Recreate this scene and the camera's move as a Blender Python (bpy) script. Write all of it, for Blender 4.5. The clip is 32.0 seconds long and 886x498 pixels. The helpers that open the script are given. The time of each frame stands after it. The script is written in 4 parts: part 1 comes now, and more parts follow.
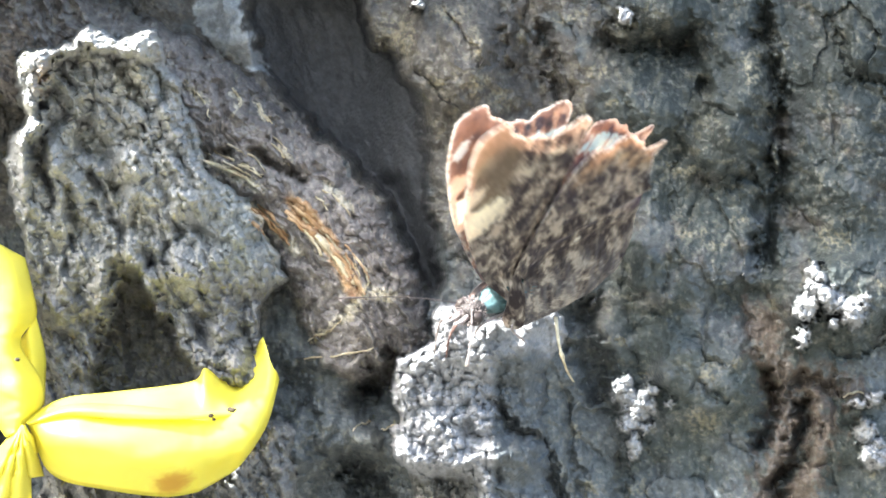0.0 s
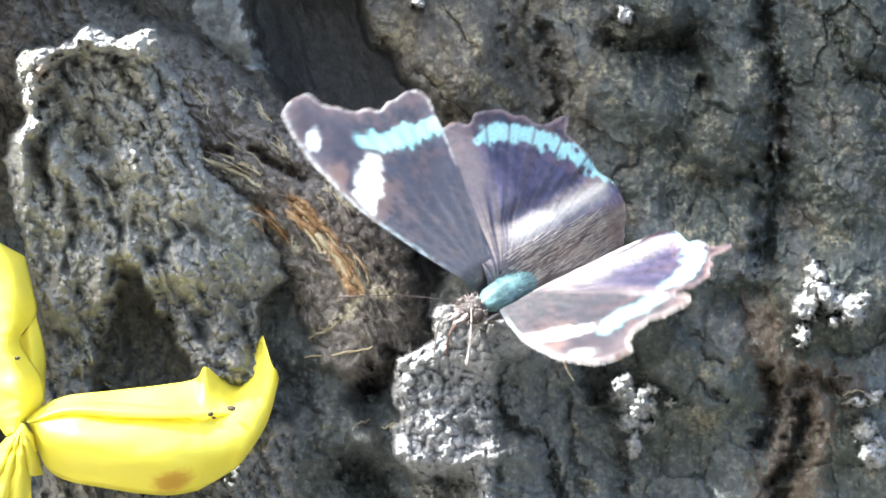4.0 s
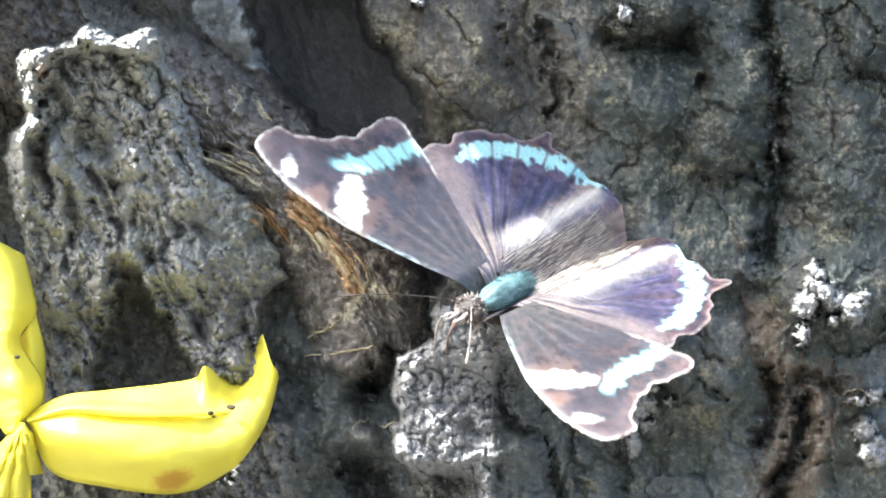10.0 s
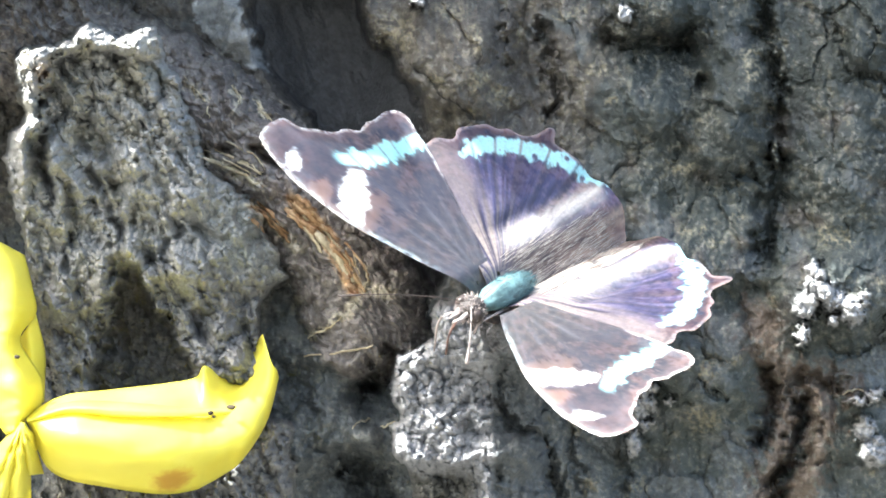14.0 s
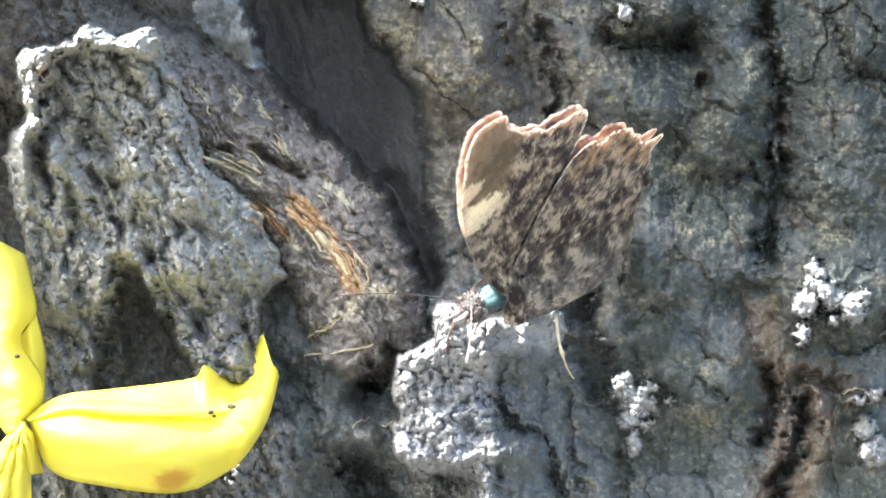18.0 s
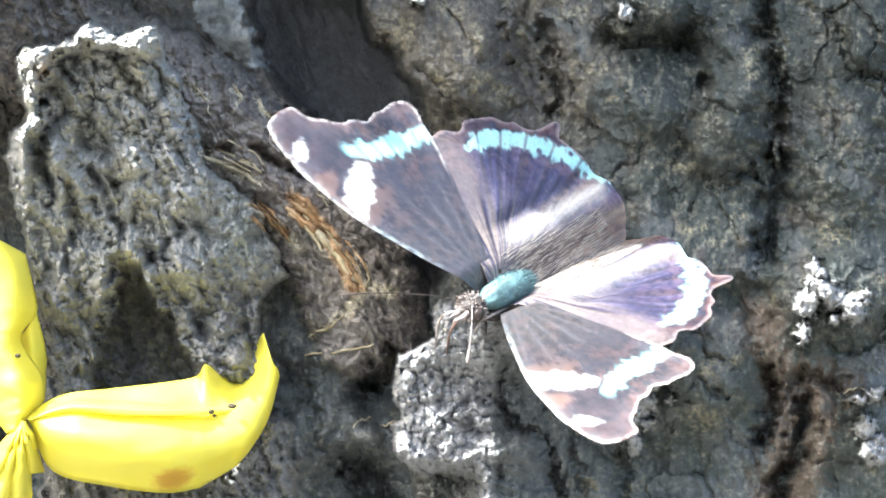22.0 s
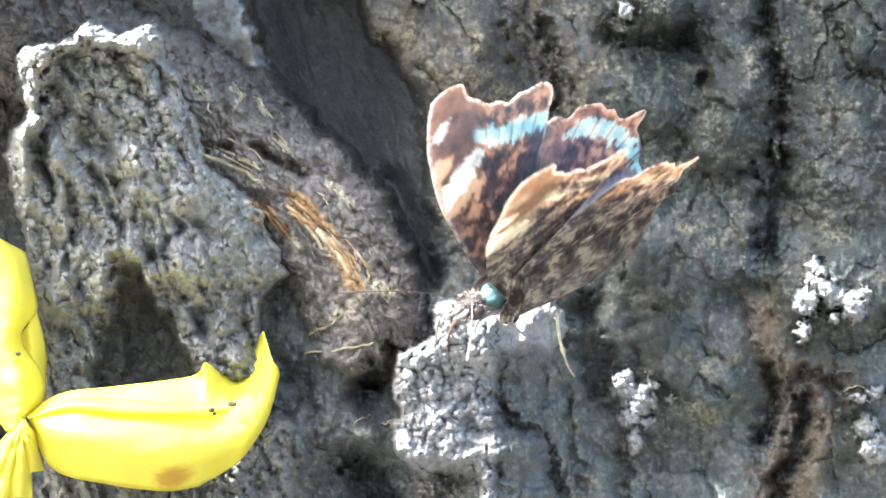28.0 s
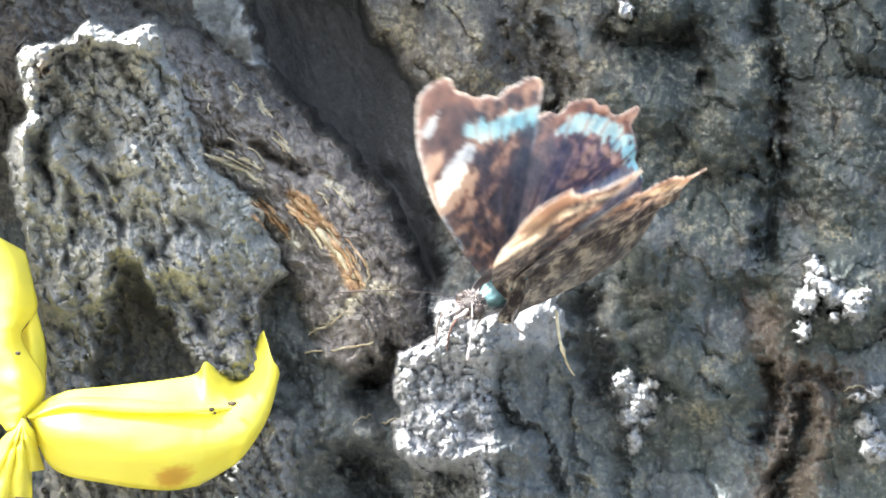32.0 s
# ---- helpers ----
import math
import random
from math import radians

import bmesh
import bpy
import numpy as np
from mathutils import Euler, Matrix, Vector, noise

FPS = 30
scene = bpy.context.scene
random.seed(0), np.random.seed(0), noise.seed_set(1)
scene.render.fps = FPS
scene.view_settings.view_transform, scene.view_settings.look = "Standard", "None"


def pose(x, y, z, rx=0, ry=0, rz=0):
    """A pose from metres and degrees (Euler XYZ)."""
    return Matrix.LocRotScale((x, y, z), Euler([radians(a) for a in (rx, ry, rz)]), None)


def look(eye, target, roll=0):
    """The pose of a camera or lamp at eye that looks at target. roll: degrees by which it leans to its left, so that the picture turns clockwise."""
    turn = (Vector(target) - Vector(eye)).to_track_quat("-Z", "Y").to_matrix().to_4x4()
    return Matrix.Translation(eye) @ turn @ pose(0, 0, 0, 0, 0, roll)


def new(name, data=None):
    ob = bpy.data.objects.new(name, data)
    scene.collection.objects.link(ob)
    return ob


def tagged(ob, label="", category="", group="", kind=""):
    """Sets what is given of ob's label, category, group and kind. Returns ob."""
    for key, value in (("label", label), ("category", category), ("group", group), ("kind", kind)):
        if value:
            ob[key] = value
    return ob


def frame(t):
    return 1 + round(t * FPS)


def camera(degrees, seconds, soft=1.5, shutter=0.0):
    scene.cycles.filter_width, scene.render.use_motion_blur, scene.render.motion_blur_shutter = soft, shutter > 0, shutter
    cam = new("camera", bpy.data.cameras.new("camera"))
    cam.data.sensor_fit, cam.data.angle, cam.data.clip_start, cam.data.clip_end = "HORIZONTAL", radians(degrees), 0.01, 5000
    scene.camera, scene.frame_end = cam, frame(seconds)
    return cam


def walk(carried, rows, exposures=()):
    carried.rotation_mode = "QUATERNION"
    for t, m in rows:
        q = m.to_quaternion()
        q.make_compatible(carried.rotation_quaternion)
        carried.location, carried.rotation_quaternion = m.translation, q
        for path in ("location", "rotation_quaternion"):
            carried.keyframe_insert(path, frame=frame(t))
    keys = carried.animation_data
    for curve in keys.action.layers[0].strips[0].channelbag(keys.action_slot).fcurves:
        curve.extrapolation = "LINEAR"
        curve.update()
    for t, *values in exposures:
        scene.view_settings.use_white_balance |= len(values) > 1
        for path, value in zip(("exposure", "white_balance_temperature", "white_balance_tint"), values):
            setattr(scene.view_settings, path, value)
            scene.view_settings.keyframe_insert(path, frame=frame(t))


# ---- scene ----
MM = 0.001
EYE = -0.350          # the eye's distance in front of the bark's mean surface
LENS = 5000.0         # plan units (1568 across the view) per unit of depth


def at(u, v, h):
    """World place of plan position (u, v), h millimetres proud of the bark's mean surface."""
    d = -EYE - h * MM
    return Vector(((u - 784) * d / LENS, -h * MM, (441 - v) * d / LENS))


# ---- camera ----
cam = camera(2 * math.degrees(math.atan(784 / LENS)), 32.0, soft=1.65, shutter=0.5)


def gaze(up, side):
    return pose(0, EYE, 0, 90 + up * 0.01146, 0, side * 0.01146)


walk(cam, [(0, gaze(4.6, 0.6)), (1.5, gaze(3.3, 0.6)), (3.5, gaze(2.2, 0.3)), (6, gaze(1.7, 0)), (8, gaze(1.5, 0)), (9, gaze(0.3, 0)),
           (13, gaze(0, 0)), (16.5, gaze(-0.3, 0)), (18, gaze(-1.2, 0.4)), (21, gaze(-1.6, 1.3)), (23, gaze(-2.8, 1.4)), (25, gaze(-3.6, 1.4)),
           (28, gaze(-5.3, 1.5)), (30, gaze(-5.5, 1.5)), (32, gaze(-6.4, 1.5))],
     exposures=[(t, 2.53 + e, 6080, 5) for t, e in ((0, 0.13), (1, -0.26), (2, 0.08), (3, 0.12), (3.5, 0), (3.9, -0.28), (4.5, 0.06), (5.1, 0.06), (5.5, -0.2), (6, -0.44), (6.5, 0), (7, 0.08), (8, -0.38), (9, 0.12), (10, -0.38), (11, 0.12), (12, -0.27), (13, 0.08), (14, -0.16), (14.9, 0.05), (16, 0.05), (16.5, -0.25), (17, -0.36), (18, 0), (19, -0.28), (20, 0.02), (21, 0.1), (22, -0.14), (23, 0.03), (24, 0.1), (25, 0.1), (25.9, -0.3), (26.5, 0.08), (28, 0.1), (29, -0.42), (30, 0.14), (31, 0.07), (31.5, -0.2), (32, -0.02))])

# ---- light ----
SUN = Vector((-0.55, -0.30, 0.78)).normalized()
world = bpy.data.worlds.new("sky")
scene.world = world
world.use_nodes = True
wn = world.node_tree.nodes
sky = wn.new("ShaderNodeTexSky")
sky.sky_type = "NISHITA"
sky.sun_disc = False
sky.dust_density = 7.0
sky.air_density = 1.2
sky.sun_elevation = math.asin(SUN.z)
sky.sun_rotation = math.atan2(SUN.x, SUN.y)
world.node_tree.links.new(sky.outputs[0], wn["Background"].inputs[0])
wn["Background"].inputs[1].default_value = 0.15
sun_data = bpy.data.lights.new("sun", "SUN")
sun_data.energy, sun_data.angle, sun_data.color = 3.6, radians(0.6), (1.0, 0.96, 0.9)
sun = new("sun", sun_data)
sun.matrix_basis = look(SUN, (0, 0, 0))

# ---- noise on arrays ----


def hashed(ix, iy, seed):
    n = (ix.astype(np.int64) * 374761393 + iy.astype(np.int64) * 668265263 + seed * 974634541) & 0xFFFFFFFF
    n = ((n ^ (n >> 13)) * 1274126177) & 0xFFFFFFFF
    n = ((n ^ (n >> 16)) * 2246822519) & 0xFFFFFFFF
    return ((n ^ (n >> 15)) & 0xFFFFFF) / float(0xFFFFFF)


def grad_noise(x, y, seed=0):
    ix, iy = np.floor(x), np.floor(y)
    fx, fy = x - ix, y - iy
    sx, sy = fx * fx * fx * (fx * (fx * 6 - 15) + 10), fy * fy * fy * (fy * (fy * 6 - 15) + 10)

    def corner(dx, dy):
        a = hashed(ix + dx, iy + dy, seed) * 2 * math.pi
        return np.cos(a) * (fx - dx) + np.sin(a) * (fy - dy)
    top = corner(0, 0) * (1 - sx) + corner(1, 0) * sx
    low = corner(0, 1) * (1 - sx) + corner(1, 1) * sx
    return (top * (1 - sy) + low * sy) * 1.5


def fbm(x, y, octaves=4, seed=0, fall=0.5):
    total, amp = 0, 1.0
    for k in range(octaves):
        total = total + amp * grad_noise(x * 2 ** k, y * 2 ** k, seed + k)
        amp *= fall
    return total


def cells(x, y, seed=0):
    """Nearest and second nearest distance to scattered points, and the nearest one's own random number."""
    ix, iy = np.floor(x), np.floor(y)
    f1, f2, own = np.full(x.shape, 9.0), np.full(x.shape, 9.0), np.zeros(x.shape)
    for dx in (-1, 0, 1):
        for dy in (-1, 0, 1):
            px, py = ix + dx, iy + dy
            d = np.hypot(px + hashed(px, py, seed) - x, py + hashed(px, py, seed + 7) - y)
            near = d < f1
            f2 = np.where(near, f1, np.minimum(f2, d))
            own = np.where(near, hashed(px, py, seed + 13), own)
            f1 = np.where(near, d, f1)
    return f1, f2, own


def smooth(a, b, x):
    t = np.clip((x - a) / (b - a), 0, 1)
    return t * t * (3 - 2 * t)


def line_distance(u, v, pts):
    """Distance to a broken line, and how far along it (0 to 1) the nearest point lies."""
    best, along, n = np.full(u.shape, 1e9), np.zeros(u.shape), len(pts) - 1
    for k, ((x0, y0), (x1, y1)) in enumerate(zip(pts, pts[1:])):
        dx, dy = x1 - x0, y1 - y0
        t = np.clip(((u - x0) * dx + (v - y0) * dy) / (dx * dx + dy * dy), 0, 1)
        d = np.hypot(u - x0 - t * dx, v - y0 - t * dy)
        along = np.where(d < best, (k + t) / n, along)
        best = np.minimum(best, d)
    return best, along


def inside(u, v, pts):
    """Signed distance to a closed outline, positive within."""
    d, _ = line_distance(u, v, pts + pts[:1])
    odd = np.zeros(u.shape, bool)
    for (x0, y0), (x1, y1) in zip(pts, pts[1:] + pts[:1]):
        if y0 != y1:
            odd ^= ((y0 > v) != (y1 > v)) & (u < (x1 - x0) * (v - y0) / (y1 - y0) + x0)
    return np.where(odd, d, -d)


# ---- materials ----


def material(name):
    m = bpy.data.materials.new(name)
    m.use_nodes = True
    return m, m.node_tree.nodes, m.node_tree.links, m.node_tree.nodes["Principled BSDF"]


def ramp(nodes, stops):
    r = nodes.new("ShaderNodeValToRGB")
    while len(r.color_ramp.elements) < len(stops):
        r.color_ramp.elements.new(0.5)
    for e, (p, c) in zip(r.color_ramp.elements, stops):
        e.position, e.color = p, (*c, 1)
    return r


def mixed(nodes, links, fac, a, b, mode="MIX"):
    m = nodes.new("ShaderNodeMix")
    m.data_type, m.blend_type = "RGBA", mode
    for socket, value in ((m.inputs[0], fac), (m.inputs[6], a), (m.inputs[7], b)):
        if isinstance(value, (int, float)):
            socket.default_value = value
        elif isinstance(value, tuple):
            socket.default_value = (*value, 1)
        else:
            links.new(value, socket)
    return m.outputs[2]


def noise_tex(nodes, links, where, scale, detail=6, rough=0.6, stretch=None):
    if stretch:
        mp = nodes.new("ShaderNodeMapping")
        mp.inputs["Rotation"].default_value = (0, radians(stretch[3]), 0)
        mp.inputs["Scale"].default_value = stretch[:3]
        links.new(where, mp.inputs[0])
        where = mp.outputs[0]
    n = nodes.new("ShaderNodeTexNoise")
    n.inputs["Scale"].default_value, n.inputs["Detail"].default_value, n.inputs["Roughness"].default_value = scale, detail, rough
    links.new(where, n.inputs["Vector"])
    return n.outputs[0]


def fine_bark(nodes, links, bsdf, where, relief):
    """Fine gritty relief shared by all barks."""
    grain = nodes.new("ShaderNodeTexVoronoi")
    grain.inputs["Scale"].default_value = 1900
    links.new(where, grain.inputs["Vector"])
    add = nodes.new("ShaderNodeMath")
    add.operation = "MULTIPLY_ADD"
    add.inputs[1].default_value = -0.5
    links.new(grain.outputs["Distance"], add.inputs[0])
    links.new(noise_tex(nodes, links, where, 1300, 5, 0.6), add.inputs[2])
    bump = nodes.new("ShaderNodeBump")
    bump.inputs["Strength"].default_value, bump.inputs["Distance"].default_value = relief, 0.0003
    links.new(add.outputs[0], bump.inputs["Height"])
    links.new(bump.outputs[0], bsdf.inputs["Normal"])


def bark_on_mesh():
    """Old bark whose broad colouring lies on the mesh: fine mottling, uneven gloss and grit over it."""
    m, nodes, links, bsdf = material("weathered_bark")
    where = nodes.new("ShaderNodeTexCoord").outputs["Object"]
    paint = nodes.new("ShaderNodeVertexColor")
    paint.layer_name = "bark"
    fine = noise_tex(nodes, links, where, 1500, 5, 0.7)
    tone = ramp(nodes, [(0.3, (0.76, 0.76, 0.76)), (0.7, (1.25, 1.25, 1.24))])
    links.new(fine, tone.inputs[0])
    links.new(mixed(nodes, links, 1.0, paint.outputs[0], tone.outputs[0], "MULTIPLY"), bsdf.inputs["Base Color"])
    gloss = ramp(nodes, [(0.35, (0.5,) * 3), (0.65, (0.85,) * 3)])
    links.new(noise_tex(nodes, links, where, 420, 4, 0.6), gloss.inputs[0])
    links.new(gloss.outputs[0], bsdf.inputs["Roughness"])
    bsdf.inputs["Specular IOR Level"].default_value = 0.35
    fine_bark(nodes, links, bsdf, where, 0.7)
    return m


def bark_material(name, dark, mid, pale, rough=0.6, relief=0.6, stretch=None):
    """Wood and bark for small pieces: three tones mottled at two scales, with fine relief."""
    m, nodes, links, bsdf = material(name)
    where = nodes.new("ShaderNodeTexCoord").outputs["Object"]
    fine = noise_tex(nodes, links, where, 480, 5, 0.65, stretch)
    c = ramp(nodes, [(0.36, dark), (0.5, mid), (0.65, pale)])
    links.new(fine, c.inputs[0])
    tone = ramp(nodes, [(0.3, (0.72, 0.72, 0.75)), (0.7, (1.25, 1.22, 1.15))])
    links.new(noise_tex(nodes, links, where, 110, 6, 0.65), tone.inputs[0])
    links.new(mixed(nodes, links, 1.0, c.outputs[0], tone.outputs[0], "MULTIPLY"), bsdf.inputs["Base Color"])
    bsdf.inputs["Roughness"].default_value = rough
    fine_bark(nodes, links, bsdf, where, relief)
    return m


weathered_bark = bark_on_mesh()
dirt = bark_material("dirt", (0.012, 0.009, 0.006), (0.03, 0.022, 0.014), (0.05, 0.038, 0.025), 0.9)
grey_bark = bark_material("grey_bark", (0.1, 0.105, 0.102), (0.15, 0.155, 0.15), (0.21, 0.215, 0.2))
brown_bark = bark_material("brown_bark", (0.095, 0.078, 0.065), (0.16, 0.13, 0.105), (0.24, 0.195, 0.15))

# ---- the bark's relief, in millimetres over plan positions ----
HOLLOW = [(446, -60), (636, -40), (652, 50), (700, 105), (748, 190), (762, 330), (772, 420), (790, 480), (770, 520), (742, 500), (716, 420), (684, 355), (630, 290), (560, 228), (500, 165), (455, 105), (440, 40)]
STUB = [(22, 112), (45, 80), (95, 76), (130, 46), (165, 38), (205, 62), (235, 52), (270, 50), (290, 90), (335, 200), (362, 285), (440, 355), (500, 455), (508, 490), (465, 520), (458, 580), (472, 632), (450, 685),
        (418, 702), (378, 676), (520, 760), (520, 1000), (60, 1000), (75, 640), (60, 540), (40, 430), (20, 330), (6, 270), (40, 200)]
BARE = [(343, -60), (415, -60), (428, 40), (478, 128), (440, 118), (395, 92), (352, 40)]
RECESS = [(208, 480), (250, 470), (275, 520), (320, 600), (345, 660), (380, 760), (160, 760), (180, 640), (205, 560)]
KNOB = [(768, 545), (800, 528), (850, 562), (930, 545), (985, 522), (1004, 560), (985, 620), (958, 700), (968, 790), (982, 960), (745, 960), (722, 838), (692, 800), (700, 720), (680, 695), (700, 630), (740, 615), (762, 600)]
RIDGE = [(-160, 20), (120, 90), (330, 180), (450, 270), (560, 385), (630, 500), (650, 570)]
# crest line of the added, unseen bulge that shades the bark
SHADE_BULGE = [(-820, 560), (-130, -130), (700, -780), (1900, -1700)]
CRACKS = [  # path, half width, depth
    ([(1362, -40), (1352, 60), (1376, 150), (1372, 230), (1376, 330), (1362, 480)], 15, 7),
    ([(1345, 330), (1350, 440), (1360, 500)], 13, 5), ([(1352, 640), (1362, 690), (1370, 710), (1350, 755), (1345, 800)], 14, 9),
    ([(1416, 685), (1421, 750), (1412, 800), (1380, 850), (1366, 910)], 17, 12), ([(1385, 678), (1440, 668), (1500, 690)], 12, 5),
    ([(958, 20), (972, 110), (984, 160), (976, 220)], 9, 5), ([(885, 40), (880, 90), (900, 120)], 12, 4),
    ([(1475, 30), (1482, 70), (1510, 115), (1570, 150)], 6, 2.5), ([(1055, 40), (1080, 75), (1120, 82), (1210, 78), (1235, 40)], 13, 5),
    ([(1022, 520), (1034, 590), (1046, 650), (1066, 710)], 27, 9), ([(1000, 680), (1010, 780), (1030, 880)], 10, 3), ([(1096, 790), (1100, 900)], 13, 4),
    ([(1235, 320), (1290, 325), (1335, 300)], 10, 3), ([(1225, 665), (1260, 690), (1290, 700)], 7, 2.5), ([(1290, 500), (1330, 600), (1345, 640)], 8, 2),
    ([(845, 690), (880, 720), (905, 755), (955, 775), (975, 830), (990, 890)], 9, 4.5), ([(740, 640), (760, 655), (800, 645)], 12, 2.5),
    ([(500, 640), (540, 690), (560, 780), (640, 850)], 16, 4), ([(700, 610), (680, 660), (640, 690)], 16, 11), ([(600, 800), (670, 870), (700, 900)], 24, 13),
    ([(1095, 440), (1120, 520), (1110, 560)], 8, 2), ([(1400, 330), (1390, 420)], 8, 2), ([(210, 330), (250, 430), (300, 470)], 10, 3), ([(75, 150), (60, 250), (90, 330)], 7, 2.5),
    ([(160, 350), (200, 400), (215, 470)], 8, 3)]
LUMPS = [  # place, half sizes, height
    (1165, 15, 62, 42, 6), (1300, 150, 68, 95, 5), (1285, 262, 60, 52, 4.5), (1170, 175, 85, 70, 3), (1060, 120, 80, 90, 1.2), (790, 95, 95, 110, 6), (850, 160, 60, 110, 3), (1490, 250, 75, 200, 3.5), (1480, 520, 120, 75, 6.5), (1110, 725, 110, 110, -1.8), (1530, 760, 70, 70, 2.5),
    (1535, 65, 48, 62, 4), (1200, 470, 105, 80, 3.5), (1250, 650, 88, 95, 4.5), (1215, 840, 100, 80, -2.2), (1440, 790, 42, 90, 3), (1150, 870, 60, 40, -0.6), (570, 790, 80, 80, 3), (640, 772, 30, 24, 4), (610, 850, 70, 50, -4), (660, 700, 40, 40, -3), (615, 630, 75, 22, 4),
    (1375, 268, 10, 26, 6), (420, 50, 45, 50, 3)]
SUNLIT_CRUSTS = [  # sunlit spots made as crumbly raised crusts: place, half sizes, height reached
    (1441, 487, 17, 24, 11.5), (1427, 540, 21, 26, 13), (1455, 517, 28, 20, 12.5), (1480, 534, 26, 16, 11), (1508, 549, 24, 27, 11), (1531, 528, 11, 13, 10.5), (1474, 566, 11, 12, 11), (1420, 592, 13, 19, 12.5),
    (1102, 688, 24, 24, 0.4), (1128, 714, 30, 28, 0.2), (1114, 744, 22, 20, 0.4), (1137, 752, 16, 14, 0.2), (1121, 786, 12, 24, 0.6), (1153, 686, 11, 9, 0), (1186, 712, 10, 7, 0),
    (1518, 710, 22, 8, 7.5), (1548, 700, 18, 10, 7.5), (1530, 760, 20, 22, 3), (1548, 800, 22, 26, 3), (739, 4, 8, 8, 24), (1106, 26, 11, 16, 19)]
LICHEN = [  # ochre and pale patches: place, half sizes
    (845, 140, 26, 32), (840, 70, 14, 36), (800, 20, 42, 22), (700, 60, 46, 44), (890, 175, 30, 26), (1065, 128, 16, 14), (1040, 115, 10, 10), (1085, 185, 16, 9), (1010, 22, 40, 14), (770, 140, 24, 18), (925, 60, 16, 30),
    (1330, 115, 22, 42), (1225, 405, 42, 16), (1262, 428, 20, 12), (1300, 385, 24, 10), (1252, 652, 32, 30), (1240, 745, 40, 28), (1020, 762, 18, 22), (1045, 860, 20, 20), (1132, 860, 24, 22), (1105, 600, 14, 12), (1140, 655, 14, 10),
    (1555, 495, 24, 18), (1370, 540, 18, 16), (1300, 640, 26, 14), (1450, 810, 18, 14), (1545, 845, 14, 8), (1480, 420, 40, 26), (950, 655, 12, 30), (1376, 268, 9, 20), (530, 530, 14, 16), (1210, 300, 30, 22)]
RUST = [[(1335, 555), (1352, 590), (1372, 660), (1388, 720), (1380, 800), (1350, 890)], [(1372, 672), (1430, 668), (1500, 690)], [(1440, 690), (1455, 760), (1440, 820), (1405, 890)]]


def domes(x, y, seed):
    """Rounded crumbs with sharp creases between them, about 0 in the mean, and each crumb's own random number."""
    d, _, own = cells(x, y, seed)
    return np.sqrt(np.maximum(1.05 - d * d, 0)) - 0.85, own


